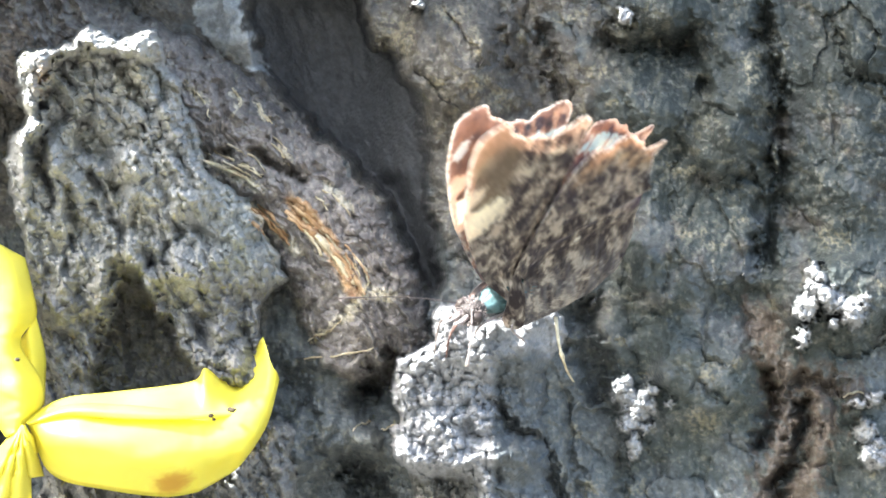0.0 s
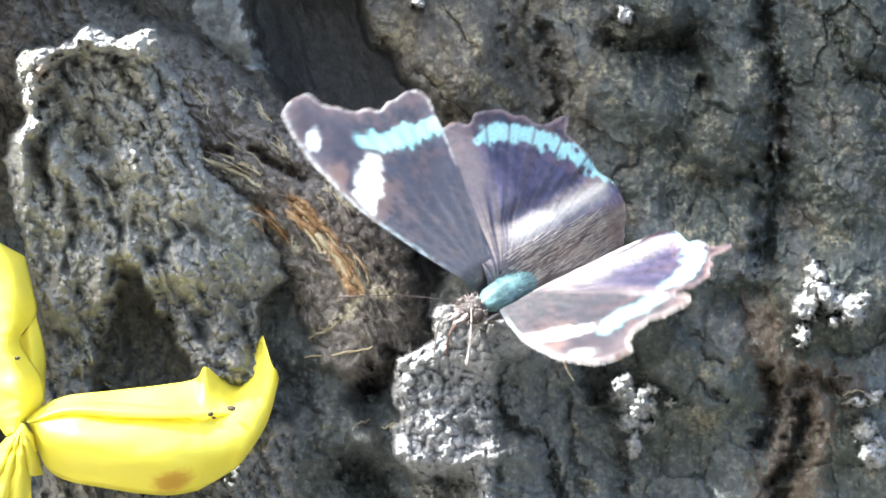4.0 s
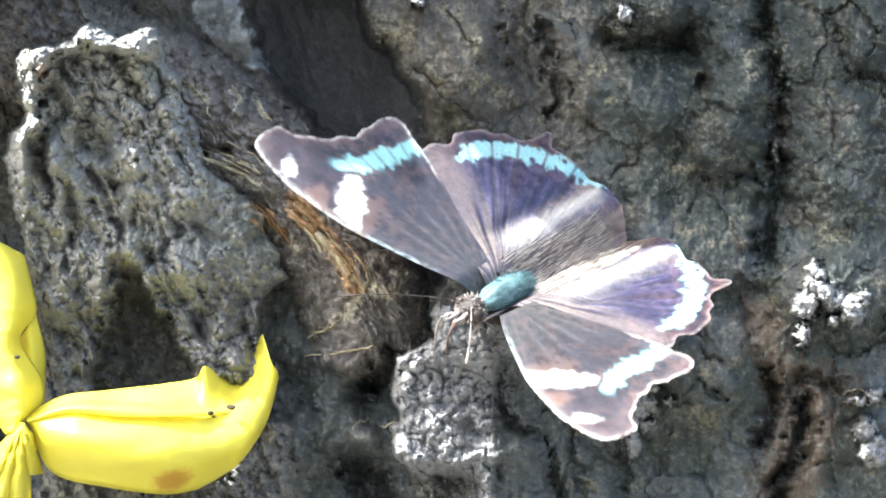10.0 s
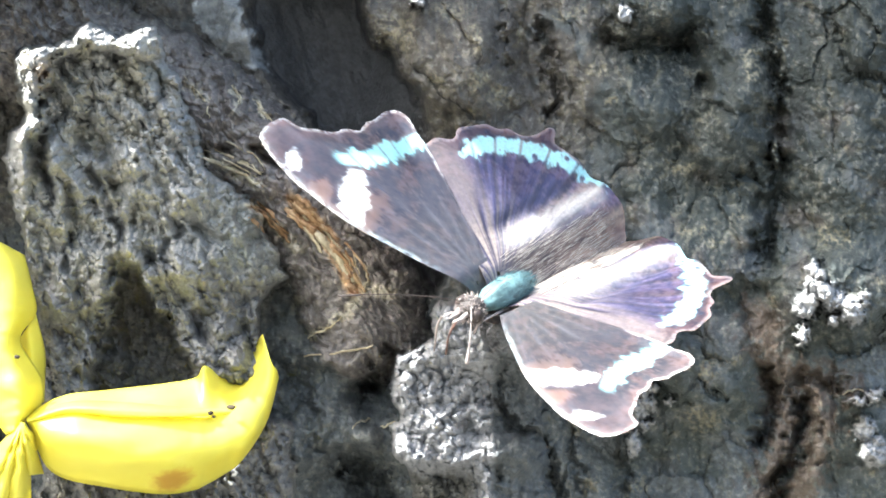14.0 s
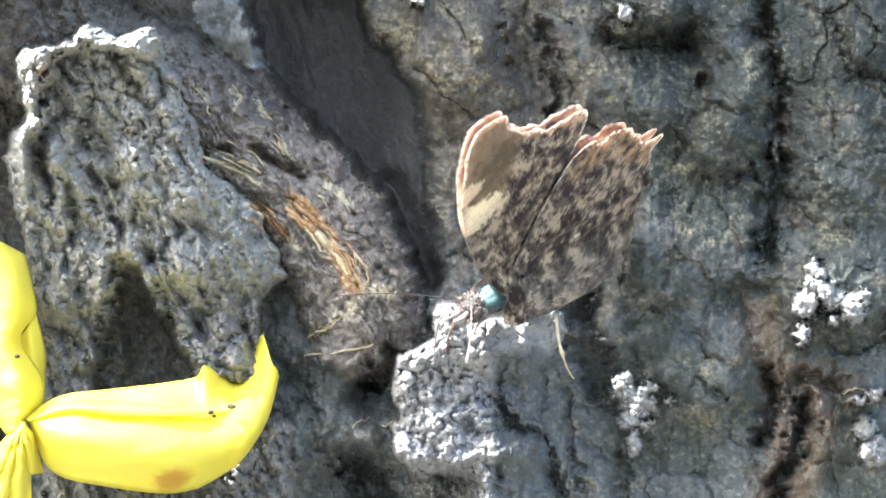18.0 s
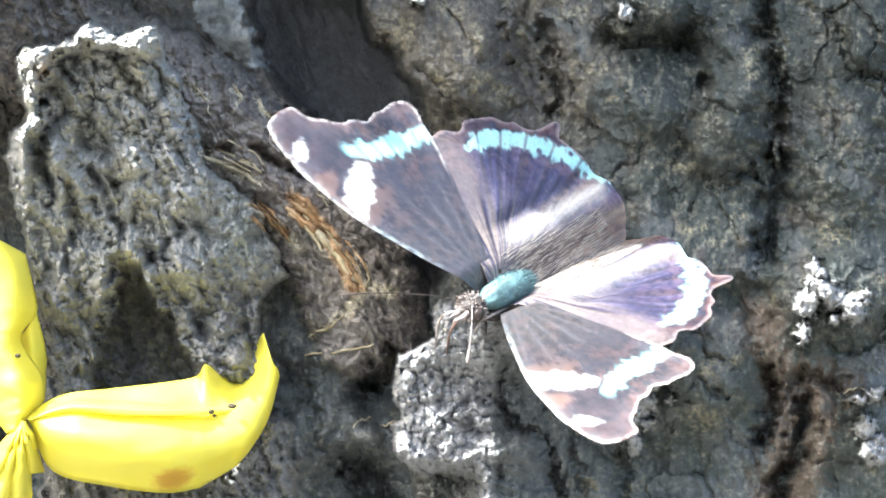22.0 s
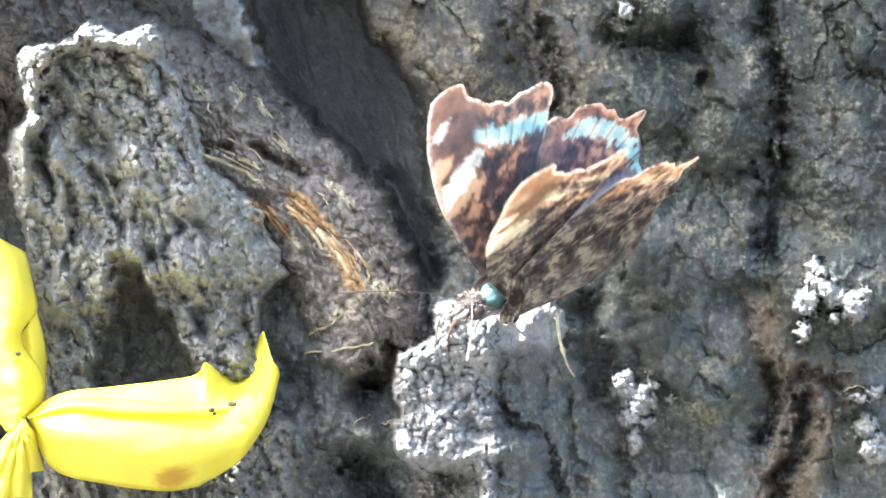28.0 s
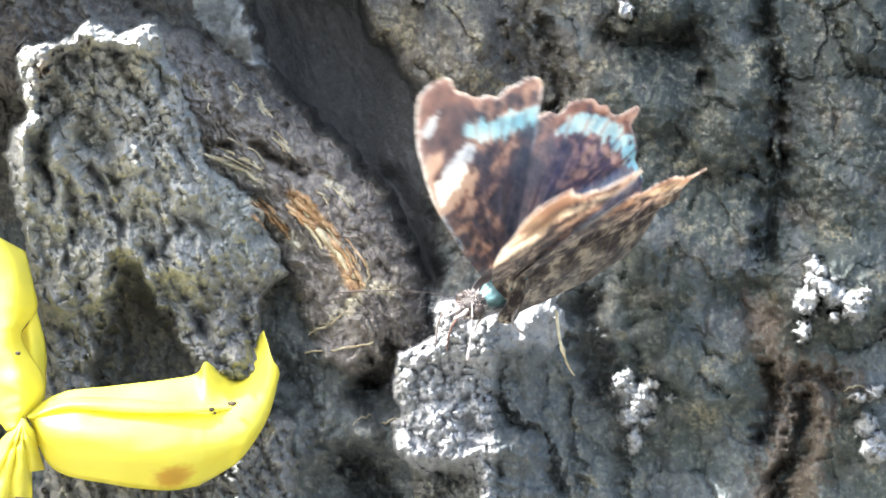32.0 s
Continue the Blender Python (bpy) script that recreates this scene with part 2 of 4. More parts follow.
def relief(u, v, painted=False):
    wu, wv = u + 11 * fbm(u / 48, v / 48, 4, 11), v + 11 * fbm(u / 48, v / 48, 4, 17)
    x = (u - 784) * 0.07
    h = np.sqrt(np.maximum(220.0 ** 2 - x ** 2, 0)) - 220.5
    h = h + 2.0 * fbm(u / 150, v / 190, 4, 21)
    # unseen bulge added beyond the upper corner to keep sun off the bark
    d, _ = line_distance(u + 30 * fbm(u / 120, v / 120, 3, 23), v, SHADE_BULGE)
    # notch cut in it so a beam of sun reaches the crusts below
    gap = 11.0 * np.exp(-(((u - 355) * 0.817 - (v + 370) * 0.577) / 52) ** 4)
    h = np.maximum(h, -6 - gap + 40 * np.sqrt(np.clip(1 - (d / 170) ** 2, 0, 1)) * (d < 170))
    # flat bark plates with narrow joints
    f1, f2, own = cells(wu / 92, wv / 120, 31)
    h = h - 0.8 * np.exp(-((f2 - f1) / 0.12) ** 2) * smooth(-0.1, 0.3, fbm(u / 80, v / 80, 3, 33)) + 1.6 * (own - 0.5)
    h = h - 4.5 * np.exp(-(((wu - 1190) / 85) ** 2 + ((wv - 115) / 62) ** 2) ** 1.5) - 4 * np.exp(-(((wu - 930) / 40) ** 2 + ((wv - 110) / 90) ** 2) ** 1.5)
    for cu, cv, ru, rv, amp in LUMPS:
        h = h + 1.4 * amp * np.exp(-np.maximum(((wu - cu) / ru) ** 2 + ((wv - cv) / rv) ** 2, 0) ** 1.8)
    # the pit in one plate
    h = h - 4.5 * np.exp(-(((u - 1247) / 15) ** 2 + ((v - 150) / 19) ** 2) ** 2)
    # the root that bends across the upper corner
    d, along = line_distance(wu, wv, RIDGE)
    radius = 108 + 10 * np.sin(along * 9)
    ridge = -4 + 11 * np.sqrt(np.clip(1 - (d / radius) ** 2, 0, 1))
    in_ridge = d < radius
    bend = 40 * fbm(u / 110, v / 110, 3, 43)
    lengthwise = (0.75 * u + v + bend, u - 0.85 * v + bend)
    strands = np.abs(fbm(lengthwise[0] / 210, lengthwise[1] / 46, 4, 41))
    ridge = ridge + 1.9 * strands - 0.9 - 4.5 * np.exp(-(line_distance(wu, wv, [(455, 268), (505, 300), (530, 310)])[0] / 9) ** 2) - 2.5 * np.exp(-(line_distance(wu, wv, [(360, 268), (410, 275)])[0] / 8) ** 2)
    h = np.where(in_ridge, np.maximum(h, ridge), h)
    # the smooth hollow beside it
    s = inside(wu, wv, HOLLOW)
    hollow = -15 + 8.5 * smooth(640, 800, u + 0.2 * v) + 0.7 * fbm(u / 60 - v / 160, v / 140, 4, 51) + 5 * smooth(560, 440, u)
    hollow = hollow - 4 * np.exp(-(line_distance(u, v, [(690, 330), (725, 410), (765, 500)])[0] / 26) ** 2)
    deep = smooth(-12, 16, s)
    h = h * (1 - deep) + hollow * deep
    # the stub of a broken branch, with a raised broken rim along its top
    s = inside(wu, wv, STUB)
    lean_u = u - 0.42 * v + 18 * fbm(u / 70, v / 70, 2, 67)
    face = 13 + 7 * smooth(620, 320, v) + 3.5 * smooth(300, 85, v) + 3.2 * np.exp(-((u - 410) / 55) ** 2 - ((v - 640) / 70) ** 2) - 4 * smooth(250, 520, u) * smooth(60, 400, v) + 2.0 * fbm(u / 90 + v / 200, v / 150, 4, 61)
    face = face + 3.2 * (0.35 - np.abs(grad_noise(lean_u / 44, v / 170, 65))) * smooth(480, 330, u)
    top = inside(u + 13 * fbm(u / 34, v / 34, 4, 69), v + 11 * fbm(u / 30, v / 30, 4, 70), [(18, 20), (285, 20), (292, 92), (250, 98), (190, 84), (140, 82), (108, 98), (92, 112), (70, 160), (74, 230), (40, 245), (12, 200)])
    face = face + (8.5 + 2.5 * smooth(110, 60, u)) * smooth(-14, 12, top)
    face = face + 4.5 * np.exp(-((u - 178 - 0.12 * (v - 450)) / 24) ** 2) * smooth(420, 480, v)
    for cu, cv, ru, rv, amp in ((95, 275, 24, 34, 5.5), (222, 292, 30, 30, 3.5), (30, 290, 24, 60, 5.0), (240, 445, 32, 34, 2.5), (150, 215, 30, 26, 1.5), (330, 470, 60, 40, 2.0), (110, 520, 20, 60, 1.6), (40, 430, 20, 40, 1.5)):
        face = face + amp * np.exp(-(((wu - cu) / ru) ** 2 + ((wv - cv) / rv) ** 2) ** 1.6)
    for path, width, depth in (([(68, 130), (72, 220), (74, 300), (92, 345)], 7, 3.5), ([(125, 205), (150, 250), (195, 280), (205, 330)], 9, 2.5), ([(165, 300), (185, 350), (205, 400), (220, 440)], 9, 3.0), ([(190, 90), (240, 160), (300, 245)], 8, 1.5),
                               ([(255, 470), (330, 400), (420, 440)], 8, 1.5), ([(120, 330), (130, 420), (120, 470)], 9, 2.5), ([(350, 215), (355, 260)], 8, 2.5)):
        face = face - depth * np.exp(-(line_distance(wu, wv, path)[0] / width) ** 2)
    pit = smooth(-6 - 26 * smooth(260, 190, u), 16, inside(wu + 9 * fbm(u / 24, v / 24, 3, 63), wv, RECESS))
    face = face - 15 * pit
    body = face * (0.75 * smooth(0, 8, s) + 0.25 * np.sqrt(np.clip(1 - (1 - np.clip(s / 50, 0, 1)) ** 2, 0, 1)))
    on_stub = s > 0
    h = np.where(on_stub, np.maximum(h, body), h)
    # the knob that the butterfly rests on
    s = inside(wu, wv, KNOB)
    face = 11.0 + 5.5 * smooth(690, 600, v) * smooth(920, 850, u) + 1.5 * smooth(880, 800, u) - 3.0 * smooth(860, 900, u) * smooth(600, 660, v) + 1.2 + 1.5 * fbm(u / 60, v / 60, 3, 75) - 9 * smooth(812, 850, v) * smooth(860, 815, u) - 3.5 * smooth(925, 965, u)
    face = face + 3.0 * np.exp(-(((wu - 905) / 36) ** 2 + ((wv - 800) / 30) ** 2) ** 1.5)
    body = face * (0.7 * smooth(0, 8, s) + 0.3 * np.sqrt(np.clip(1 - (1 - np.clip(s / 45, 0, 1)) ** 2, 0, 1)))
    on_knob = s > 0
    h = np.where(on_knob, np.maximum(h, body), h)
    crumbling = smooth(-4, 4, s) * smooth(925, 860, u + 0.4 * (620 - np.minimum(v, 620)))
    cu, cv = wu + 9 * fbm(u / 21, v / 21, 3, 101), wv + 9 * fbm(u / 21, v / 21, 3, 103)
    uneven = np.clip(0.9 + 0.4 * fbm(u / 60, v / 60, 3, 107), 0.6, 1.2)
    for path, width, depth in CRACKS:
        d, along = line_distance(cu, cv, path)
        ends = smooth(0, 0.1, along) * smooth(1, 0.9, along) + 0.25
        h = h - 0.6 * depth * uneven * ends * np.exp(-(d / (width * (0.6 + 0.5 * uneven))) ** 2)
    # crumbly grain: crumbs with sharp creases at four sizes
    stub_soft = on_stub * (1 - 0.5 * pit)
    calm = smooth(300, 440, u) * smooth(560, 440, v) * on_stub
    e1, e2 = 3 * fbm(u / 30, v / 30, 2, 135), 3 * fbm(u / 30, v / 30, 2, 137)
    lean = np.where(on_stub, -0.35, 0.0)
    a, c = u + lean * v + e1, v * np.where(on_stub, 0.7, 0.9) + e2
    p0, o0 = domes(a / 46, c / 46, 139)
    p1, o1 = domes((a + e1) / 21, (c + e2) / 21, 141)
    p2, o2 = domes((u + e1) / 11, (v + e2) / 11, 143)
    p3, o3 = domes((u + 0.5 * e1) / 6, (v + 0.5 * e2) / 6, 147)
    patchy = np.clip(0.8 + 0.8 * fbm(u / 130, v / 130, 3, 123), 0.3, 1.4)
    flank_soft = on_knob * (1 - crumbling)
    k0 = 1.3 * patchy + 0.9 * flank_soft + 2.6 * stub_soft * (1 - 0.7 * calm) + 1.6 * crumbling + 0.3 * in_ridge
    k1 = 0.6 * patchy + 0.5 * flank_soft + 2.4 * stub_soft * (1 - 0.6 * calm) + 2.4 * crumbling + 1.1 * in_ridge
    k2 = 0.3 + 1.1 * stub_soft * (1 - 0.5 * calm) + 1.7 * crumbling + 0.6 * in_ridge
    grain = k0 * (p0 + 0.25 * (o0 - 0.5)) + k1 * (p1 + 0.45 * (o1 - 0.5)) + k2 * (p2 + 0.6 * (o2 - 0.5)) + (0.12 + 0.4 * crumbling + 0.25 * on_stub) * p3
    grain = grain + 0.3 * fbm(u / 26, v / 38, 4, 91)
    bare = inside(wu, wv, BARE)
    rough = (1 - 0.9 * deep) * (1 - 0.85 * smooth(-6, 6, bare))
    h = h + rough * grain
    # sunlit spots raised as broken crusts
    g = np.zeros(u.shape)
    goal = np.zeros(u.shape)
    su, sv = u + 8 * fbm(u / 16, v / 16, 3, 151), v + 8 * fbm(u / 16, v / 16, 3, 153)
    for cu, cv, ru, rv, reach in SUNLIT_CRUSTS:
        one = np.exp(-(((su - cu) / (ru * 1.1)) ** 2 + ((sv - cv) / (rv * 1.1)) ** 2) ** 3)
        goal = np.where(one > g, reach, goal)
        g = np.maximum(g, one)
    sunlit_crust = g
    h = h + g * (np.maximum(goal, h) - h + 2.0 * (p1 + 0.7 * (o1 - 0.5)) + 1.2 * (p2 + o2 - 0.5))
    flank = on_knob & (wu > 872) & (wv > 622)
    region = np.where(flank, 6, np.where(on_knob, 2, np.where(bare > 0, 5, np.where(on_stub, 1, np.where(deep > 0.5, 3, np.where(in_ridge, 4, 0))))))
    if not painted:
        return h, region
    # the bark's colouring, with light and shade painted into parts of it
    n1, n2, n3 = fbm(u / 70, v / 80, 4, 401), fbm(u / 17, v / 17, 4, 403), fbm(u / 7, v / 7, 3, 405)
    mix = np.clip(0.5 + 0.55 * n2 + 0.16 * n3, 0, 1)[:, :, None]

    def two(dark, pale):
        return np.array(dark) * (1 - mix) + np.array(pale) * mix

    def lay(col, other, k):
        return col * (1 - k[:, :, None]) + other * k[:, :, None]
    col = two((0.064, 0.072, 0.073), (0.112, 0.123, 0.123))
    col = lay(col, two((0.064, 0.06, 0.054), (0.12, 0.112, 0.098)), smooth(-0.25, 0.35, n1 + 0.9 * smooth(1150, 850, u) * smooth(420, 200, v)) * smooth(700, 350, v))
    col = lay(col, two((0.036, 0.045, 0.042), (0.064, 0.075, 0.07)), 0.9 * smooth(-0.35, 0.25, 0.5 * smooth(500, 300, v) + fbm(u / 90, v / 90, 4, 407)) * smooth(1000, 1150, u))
    # dimmer light at the upper right put into a darker tone; lower bark lifted
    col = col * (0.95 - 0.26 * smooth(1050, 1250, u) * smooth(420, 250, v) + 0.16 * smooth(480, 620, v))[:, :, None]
    col = lay(col, two((0.125, 0.112, 0.104), (0.29, 0.265, 0.243)), smooth(-14, 6, 100 - line_distance(wu, wv, RIDGE)[0]) * in_ridge)
    # ridge darker towards its lower right end
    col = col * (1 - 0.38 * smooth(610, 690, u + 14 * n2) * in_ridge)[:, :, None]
    # ridge darker along its upper right edge
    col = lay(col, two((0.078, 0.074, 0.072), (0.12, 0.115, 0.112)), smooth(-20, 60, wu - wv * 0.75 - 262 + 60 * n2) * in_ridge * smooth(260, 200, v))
    stub_col = two((0.2, 0.203, 0.195), (0.3, 0.302, 0.29))
    stub_col = lay(stub_col, two((0.2, 0.188, 0.13), (0.32, 0.3, 0.215)), 0.42 * smooth(0.08, 0.4, fbm(u / 55, v / 55, 4, 409)) * smooth(430, 300, u + 0.2 * v))
    stub_col = lay(stub_col, two((0.165, 0.178, 0.17), (0.23, 0.245, 0.235)), calm)
    # darker towards the stub's bottom
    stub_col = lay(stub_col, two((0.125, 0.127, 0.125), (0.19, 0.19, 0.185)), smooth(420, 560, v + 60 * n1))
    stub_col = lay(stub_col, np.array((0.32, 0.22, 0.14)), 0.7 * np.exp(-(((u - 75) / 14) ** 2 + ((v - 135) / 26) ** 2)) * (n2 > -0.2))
    # upper stub painted lighter for the light falling on it
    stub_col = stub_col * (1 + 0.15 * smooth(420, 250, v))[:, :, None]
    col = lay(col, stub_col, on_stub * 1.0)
    col = lay(col, two((0.22, 0.226, 0.235), (0.33, 0.335, 0.345)), on_knob * 1.0)
    # knob turns dark grey-brown towards its lower left
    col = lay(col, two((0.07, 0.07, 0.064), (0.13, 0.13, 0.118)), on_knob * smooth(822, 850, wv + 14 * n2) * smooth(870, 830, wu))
    # shaded right flank of the knob, its shade put into darker paint
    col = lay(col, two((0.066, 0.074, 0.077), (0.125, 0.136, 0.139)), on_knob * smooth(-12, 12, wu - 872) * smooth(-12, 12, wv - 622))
    # the hollow's shade is painted in as a near-black colour
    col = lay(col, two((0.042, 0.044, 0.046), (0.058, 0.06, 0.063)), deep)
    col = lay(col, two((0.2, 0.215, 0.22), (0.36, 0.38, 0.385)), smooth(-5, 5, bare + 8 * n2))
    straw_patch = np.zeros(u.shape)
    for path, width in (([(355, 275), (400, 298), (462, 332)], 12), ([(448, 365), (485, 398), (525, 440)], 15), ([(330, 150), (365, 175)], 9), ([(415, 155), (420, 185), (410, 200)], 7), ([(455, 180), (470, 205)], 7), ([(575, 320), (605, 345), (620, 370)], 8), ([(490, 252), (512, 280)], 7), ([(610, 560), (640, 510), (690, 520)], 16), ([(545, 600), (600, 560)], 7)):
        straw_patch = np.maximum(straw_patch, smooth(1.1, 0.4, line_distance(u + 10 * n2, v + 8 * n3, path)[0] / width + 0.5 * np.abs(n3)))
    col = lay(col, two((0.3, 0.27, 0.2), (0.62, 0.57, 0.44)), 0.85 * straw_patch * in_ridge)
    ochre = np.zeros(u.shape)
    for cu, cv, ru, rv in LICHEN:
        ochre = np.maximum(ochre, smooth(1.25, 0.55, np.hypot((wu - cu) / ru, (wv - cv) / rv) + 0.9 * np.abs(n2)))
    ochre = np.maximum(ochre, 0.28 * smooth(0.25, 0.6, n2 + 0.5 * n1) * (1 - deep))
    col = lay(col, two((0.16, 0.145, 0.095), (0.32, 0.295, 0.205)), 0.7 * ochre * smooth(-0.6, 0.3, n3 + 0.3 * n2) * (1 - on_knob))
    # crusts painted paler so the sunlit spots come out whiter
    col = lay(col, two((0.24, 0.245, 0.245), (0.36, 0.36, 0.355)), smooth(0.2, 0.7, sunlit_crust))
    rust = np.zeros(u.shape)
    for path in RUST:
        rust = np.maximum(rust, smooth(42, 8, line_distance(wu, wv, path)[0] + 30 * n2))
    col = lay(col, two((0.09, 0.072, 0.058), (0.2, 0.155, 0.115)), 0.85 * rust)
    amber = smooth(1.0, 0.35, line_distance(u + 8 * n1, v, [(515, 355), (560, 395), (590, 440), (628, 510)])[0] / 24 + 0.5 * np.abs(grad_noise(lengthwise[0] / 60, lengthwise[1] / 14, 411)))
    col = lay(col, two((0.22, 0.11, 0.045), (0.62, 0.43, 0.25)), 0.9 * amber)
    speck = smooth(0.36, 0.46, grad_noise(u / 8, v / 8, 413) * 0.8 + 0.25 * n1)
    col = lay(col, np.array((0.34, 0.34, 0.31)), 0.2 * speck * (1 - deep))
    return h, region, np.clip(col * np.array((1.0, 1.0, 1.03)), 0.02, 0.9)


# ---- parts ----


def finish(ob, mat, flat=False):
    ob.data.materials.append(mat)
    if not flat:
        ob.data.shade_smooth()
    return ob


def sheet(name, verts, faces, mat, parent=None, label=""):
    """One mesh object from arrays of places and four-cornered faces, under a thing when one is given."""
    me = bpy.data.meshes.new(name)
    verts, faces = np.asarray(verts, np.float32), np.asarray(faces, np.int32)
    me.vertices.add(len(verts))
    me.vertices.foreach_set("co", verts.ravel())
    me.loops.add(faces.size)
    me.loops.foreach_set("vertex_index", faces.ravel())
    me.polygons.add(len(faces))
    me.polygons.foreach_set("loop_start", np.arange(0, faces.size, 4, dtype=np.int32))
    me.update(calc_edges=True)
    ob = finish(new(name, me), mat)
    if parent:
        ob.parent = parent
    if label:
        tagged(ob, label)
    return ob


def part(name, bm, mat, parent=None, label=""):
    me = bpy.data.meshes.new(name)
    bm.to_mesh(me)
    bm.free()
    ob = finish(new(name, me), mat)
    if parent:
        ob.parent = parent
    if label:
        tagged(ob, label)
    return ob


# ---- the trunk ----


def spread(lo, hi, step, reach):
    """Even steps between lo and hi, widening steps beyond them out to reach on either side."""
    mid = list(np.arange(lo, hi + 0.1, step))
    out, gap, x = [], step * 1.5, hi
    while x < hi + reach:
        x += gap
        gap *= 1.12
        out.append(x)
    return np.array([lo + hi - o for o in reversed(out)] + mid + out)


def build_trunk():
    us, vs = spread(-60, 1628, 1.7, 2100), spread(-60, 942, 1.7, 2600)
    u, v = np.meshgrid(us, vs)
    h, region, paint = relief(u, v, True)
    d = (-EYE - h * MM) / LENS
    verts = np.stack([(u - 784) * d, -h * MM, (441 - v) * d], -1).reshape(-1, 3)
    paint = np.concatenate([paint.reshape(-1, 3), np.ones((paint.size // 3, 1))], 1)
    rows, cols = u.shape
    k = np.arange(rows * cols).reshape(rows, cols)
    faces = np.stack([k[:-1, :-1], k[1:, :-1], k[1:, 1:], k[:-1, 1:]], -1).reshape(-1, 4)
    fu, fv = u.reshape(-1)[faces].mean(1), v.reshape(-1)[faces].mean(1)
    fr = region.reshape(-1)[faces[:, 0]]
    wu, wv = fu + 22 * fbm(fu / 50, fv / 50, 3, 3), fv + 22 * fbm(fu / 50, fv / 50, 3, 5)
    seeds = [(800, 100), (930, 90), (1070, 130), (1165, 10), (1190, 190), (1300, 170), (1200, 480), (1090, 640), (1250, 680), (1480, 200), (1480, 560), (1400, 800), (1530, 790), (1150, 860), (560, 790), (620, 640), (400, 50), (1560, 60), (760, 330)]
    dist = np.stack([np.hypot(wu - a, wv - b) for a, b in seeds])
    plate = 10 + dist.argmin(0)
    core = (fu < -60) | (fu > 1628) | (fv < -60) | (fv > 942)
    owner = np.where(core, 0, np.where(fr > 0, fr, plate))

    def piece(name, index, parent=None, label=""):
        mine = faces[owner == index]
        used, back = np.unique(mine, return_inverse=True)
        ob = sheet(name, verts[used], back.reshape(-1, 4), weathered_bark, parent, label)
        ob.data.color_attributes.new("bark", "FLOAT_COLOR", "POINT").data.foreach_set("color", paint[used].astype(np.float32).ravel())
        return ob

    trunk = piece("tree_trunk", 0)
    tagged(trunk, "thick old tree trunk with rough dark grey fissured bark", "tree trunk", kind="structure")
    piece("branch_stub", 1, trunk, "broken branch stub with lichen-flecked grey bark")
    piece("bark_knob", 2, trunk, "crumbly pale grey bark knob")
    piece("hollow", 3, trunk, "smooth hollow painted dark for its shade")
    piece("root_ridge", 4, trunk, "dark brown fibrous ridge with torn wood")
    piece("bark_plate", 6, trunk, "flank of the bark knob, its shade painted grey")
    piece("bare_wood", 5, trunk, "pale strip of bare weathered wood")
    for i in range(len(seeds)):
        piece("bark_plate", 10 + i, trunk, "rust-brown fissured bark plate" if i == 11 else "green-grey bark plate, painted darker for shade" if i in (3, 4, 5, 9, 17) else "")
    return trunk


trunk = build_trunk()

# ---- yellow ribbon ----


def ribbon_material():
    m, nodes, links, bsdf = material("yellow_plastic")
    where = nodes.new("ShaderNodeTexCoord").outputs["Object"]
    cloud = noise_tex(nodes, links, where, 120, 4, 0.5)
    c = ramp(nodes, [(0.3, (0.86, 0.78, 0.075)), (0.7, (0.92, 0.86, 0.15))])
    links.new(cloud, c.inputs[0])
    col = c.outputs[0]
    for centre, radius, colour in ((at(303, 852, 23.5), 0.0016, (0.3, 0.09, 0.015)), (at(305, 850, 23.5), 0.0024, (0.72, 0.44, 0.05))):
        far = nodes.new("ShaderNodeVectorMath")
        far.operation = "DISTANCE"
        far.inputs[1].default_value = centre
        links.new(where, far.inputs[0])
        wob = nodes.new("ShaderNodeMath")
        wob.operation = "MULTIPLY_ADD"
        wob.inputs[1].default_value = radius * 0.9
        links.new(noise_tex(nodes, links, where, 900, 3, 0.6), wob.inputs[0])
        links.new(far.outputs["Value"], wob.inputs[2])
        edge = nodes.new("ShaderNodeMapRange")
        edge.inputs["From Min"].default_value, edge.inputs["From Max"].default_value = radius * 1.0, radius * 1.7
        edge.inputs["To Min"].default_value, edge.inputs["To Max"].default_value = 0.8, 0
        links.new(wob.outputs[0], edge.inputs["Value"])
        col = mixed(nodes, links, edge.outputs[0], col, colour)
    links.new(col, bsdf.inputs["Base Color"])
    bsdf.inputs["Roughness"].default_value = 0.38
    bump = nodes.new("ShaderNodeBump")
    bump.inputs["Strength"].default_value, bump.inputs["Distance"].default_value = 0.25, 0.0006
    links.new(noise_tex(nodes, links, where, 260, 3, 0.5), bump.inputs["Height"])
    links.new(bump.outputs[0], bsdf.inputs["Normal"])
    glow = nodes.new("ShaderNodeBsdfTranslucent")
    links.new(col, glow.inputs[0])
    mix = nodes.new("ShaderNodeMixShader")
    mix.inputs[0].default_value = 0.35
    links.new(bsdf.outputs[0], mix.inputs[1])
    links.new(glow.outputs[0], mix.inputs[2])
    links.new(mix.outputs[0], nodes["Material Output"].inputs["Surface"])
    return m


yellow = ribbon_material()


def through_points(values, n):
    """A smooth curve of n places through the given ones."""
    p = [Vector(q) for q in values]
    p = [2 * p[0] - p[1]] + p + [2 * p[-1] - p[-2]]
    out = []
    for k in range(n):
        s = k / (n - 1) * (len(p) - 3)
        i = min(int(s), len(p) - 4)
        t = s - i
        a, b, c, d = p[i:i + 4]
        out.append(0.5 * ((2 * b) + (c - a) * t + (2 * a - 5 * b + 4 * c - d) * t * t + (3 * b - a - 3 * c + d) * t ** 3))
    return out


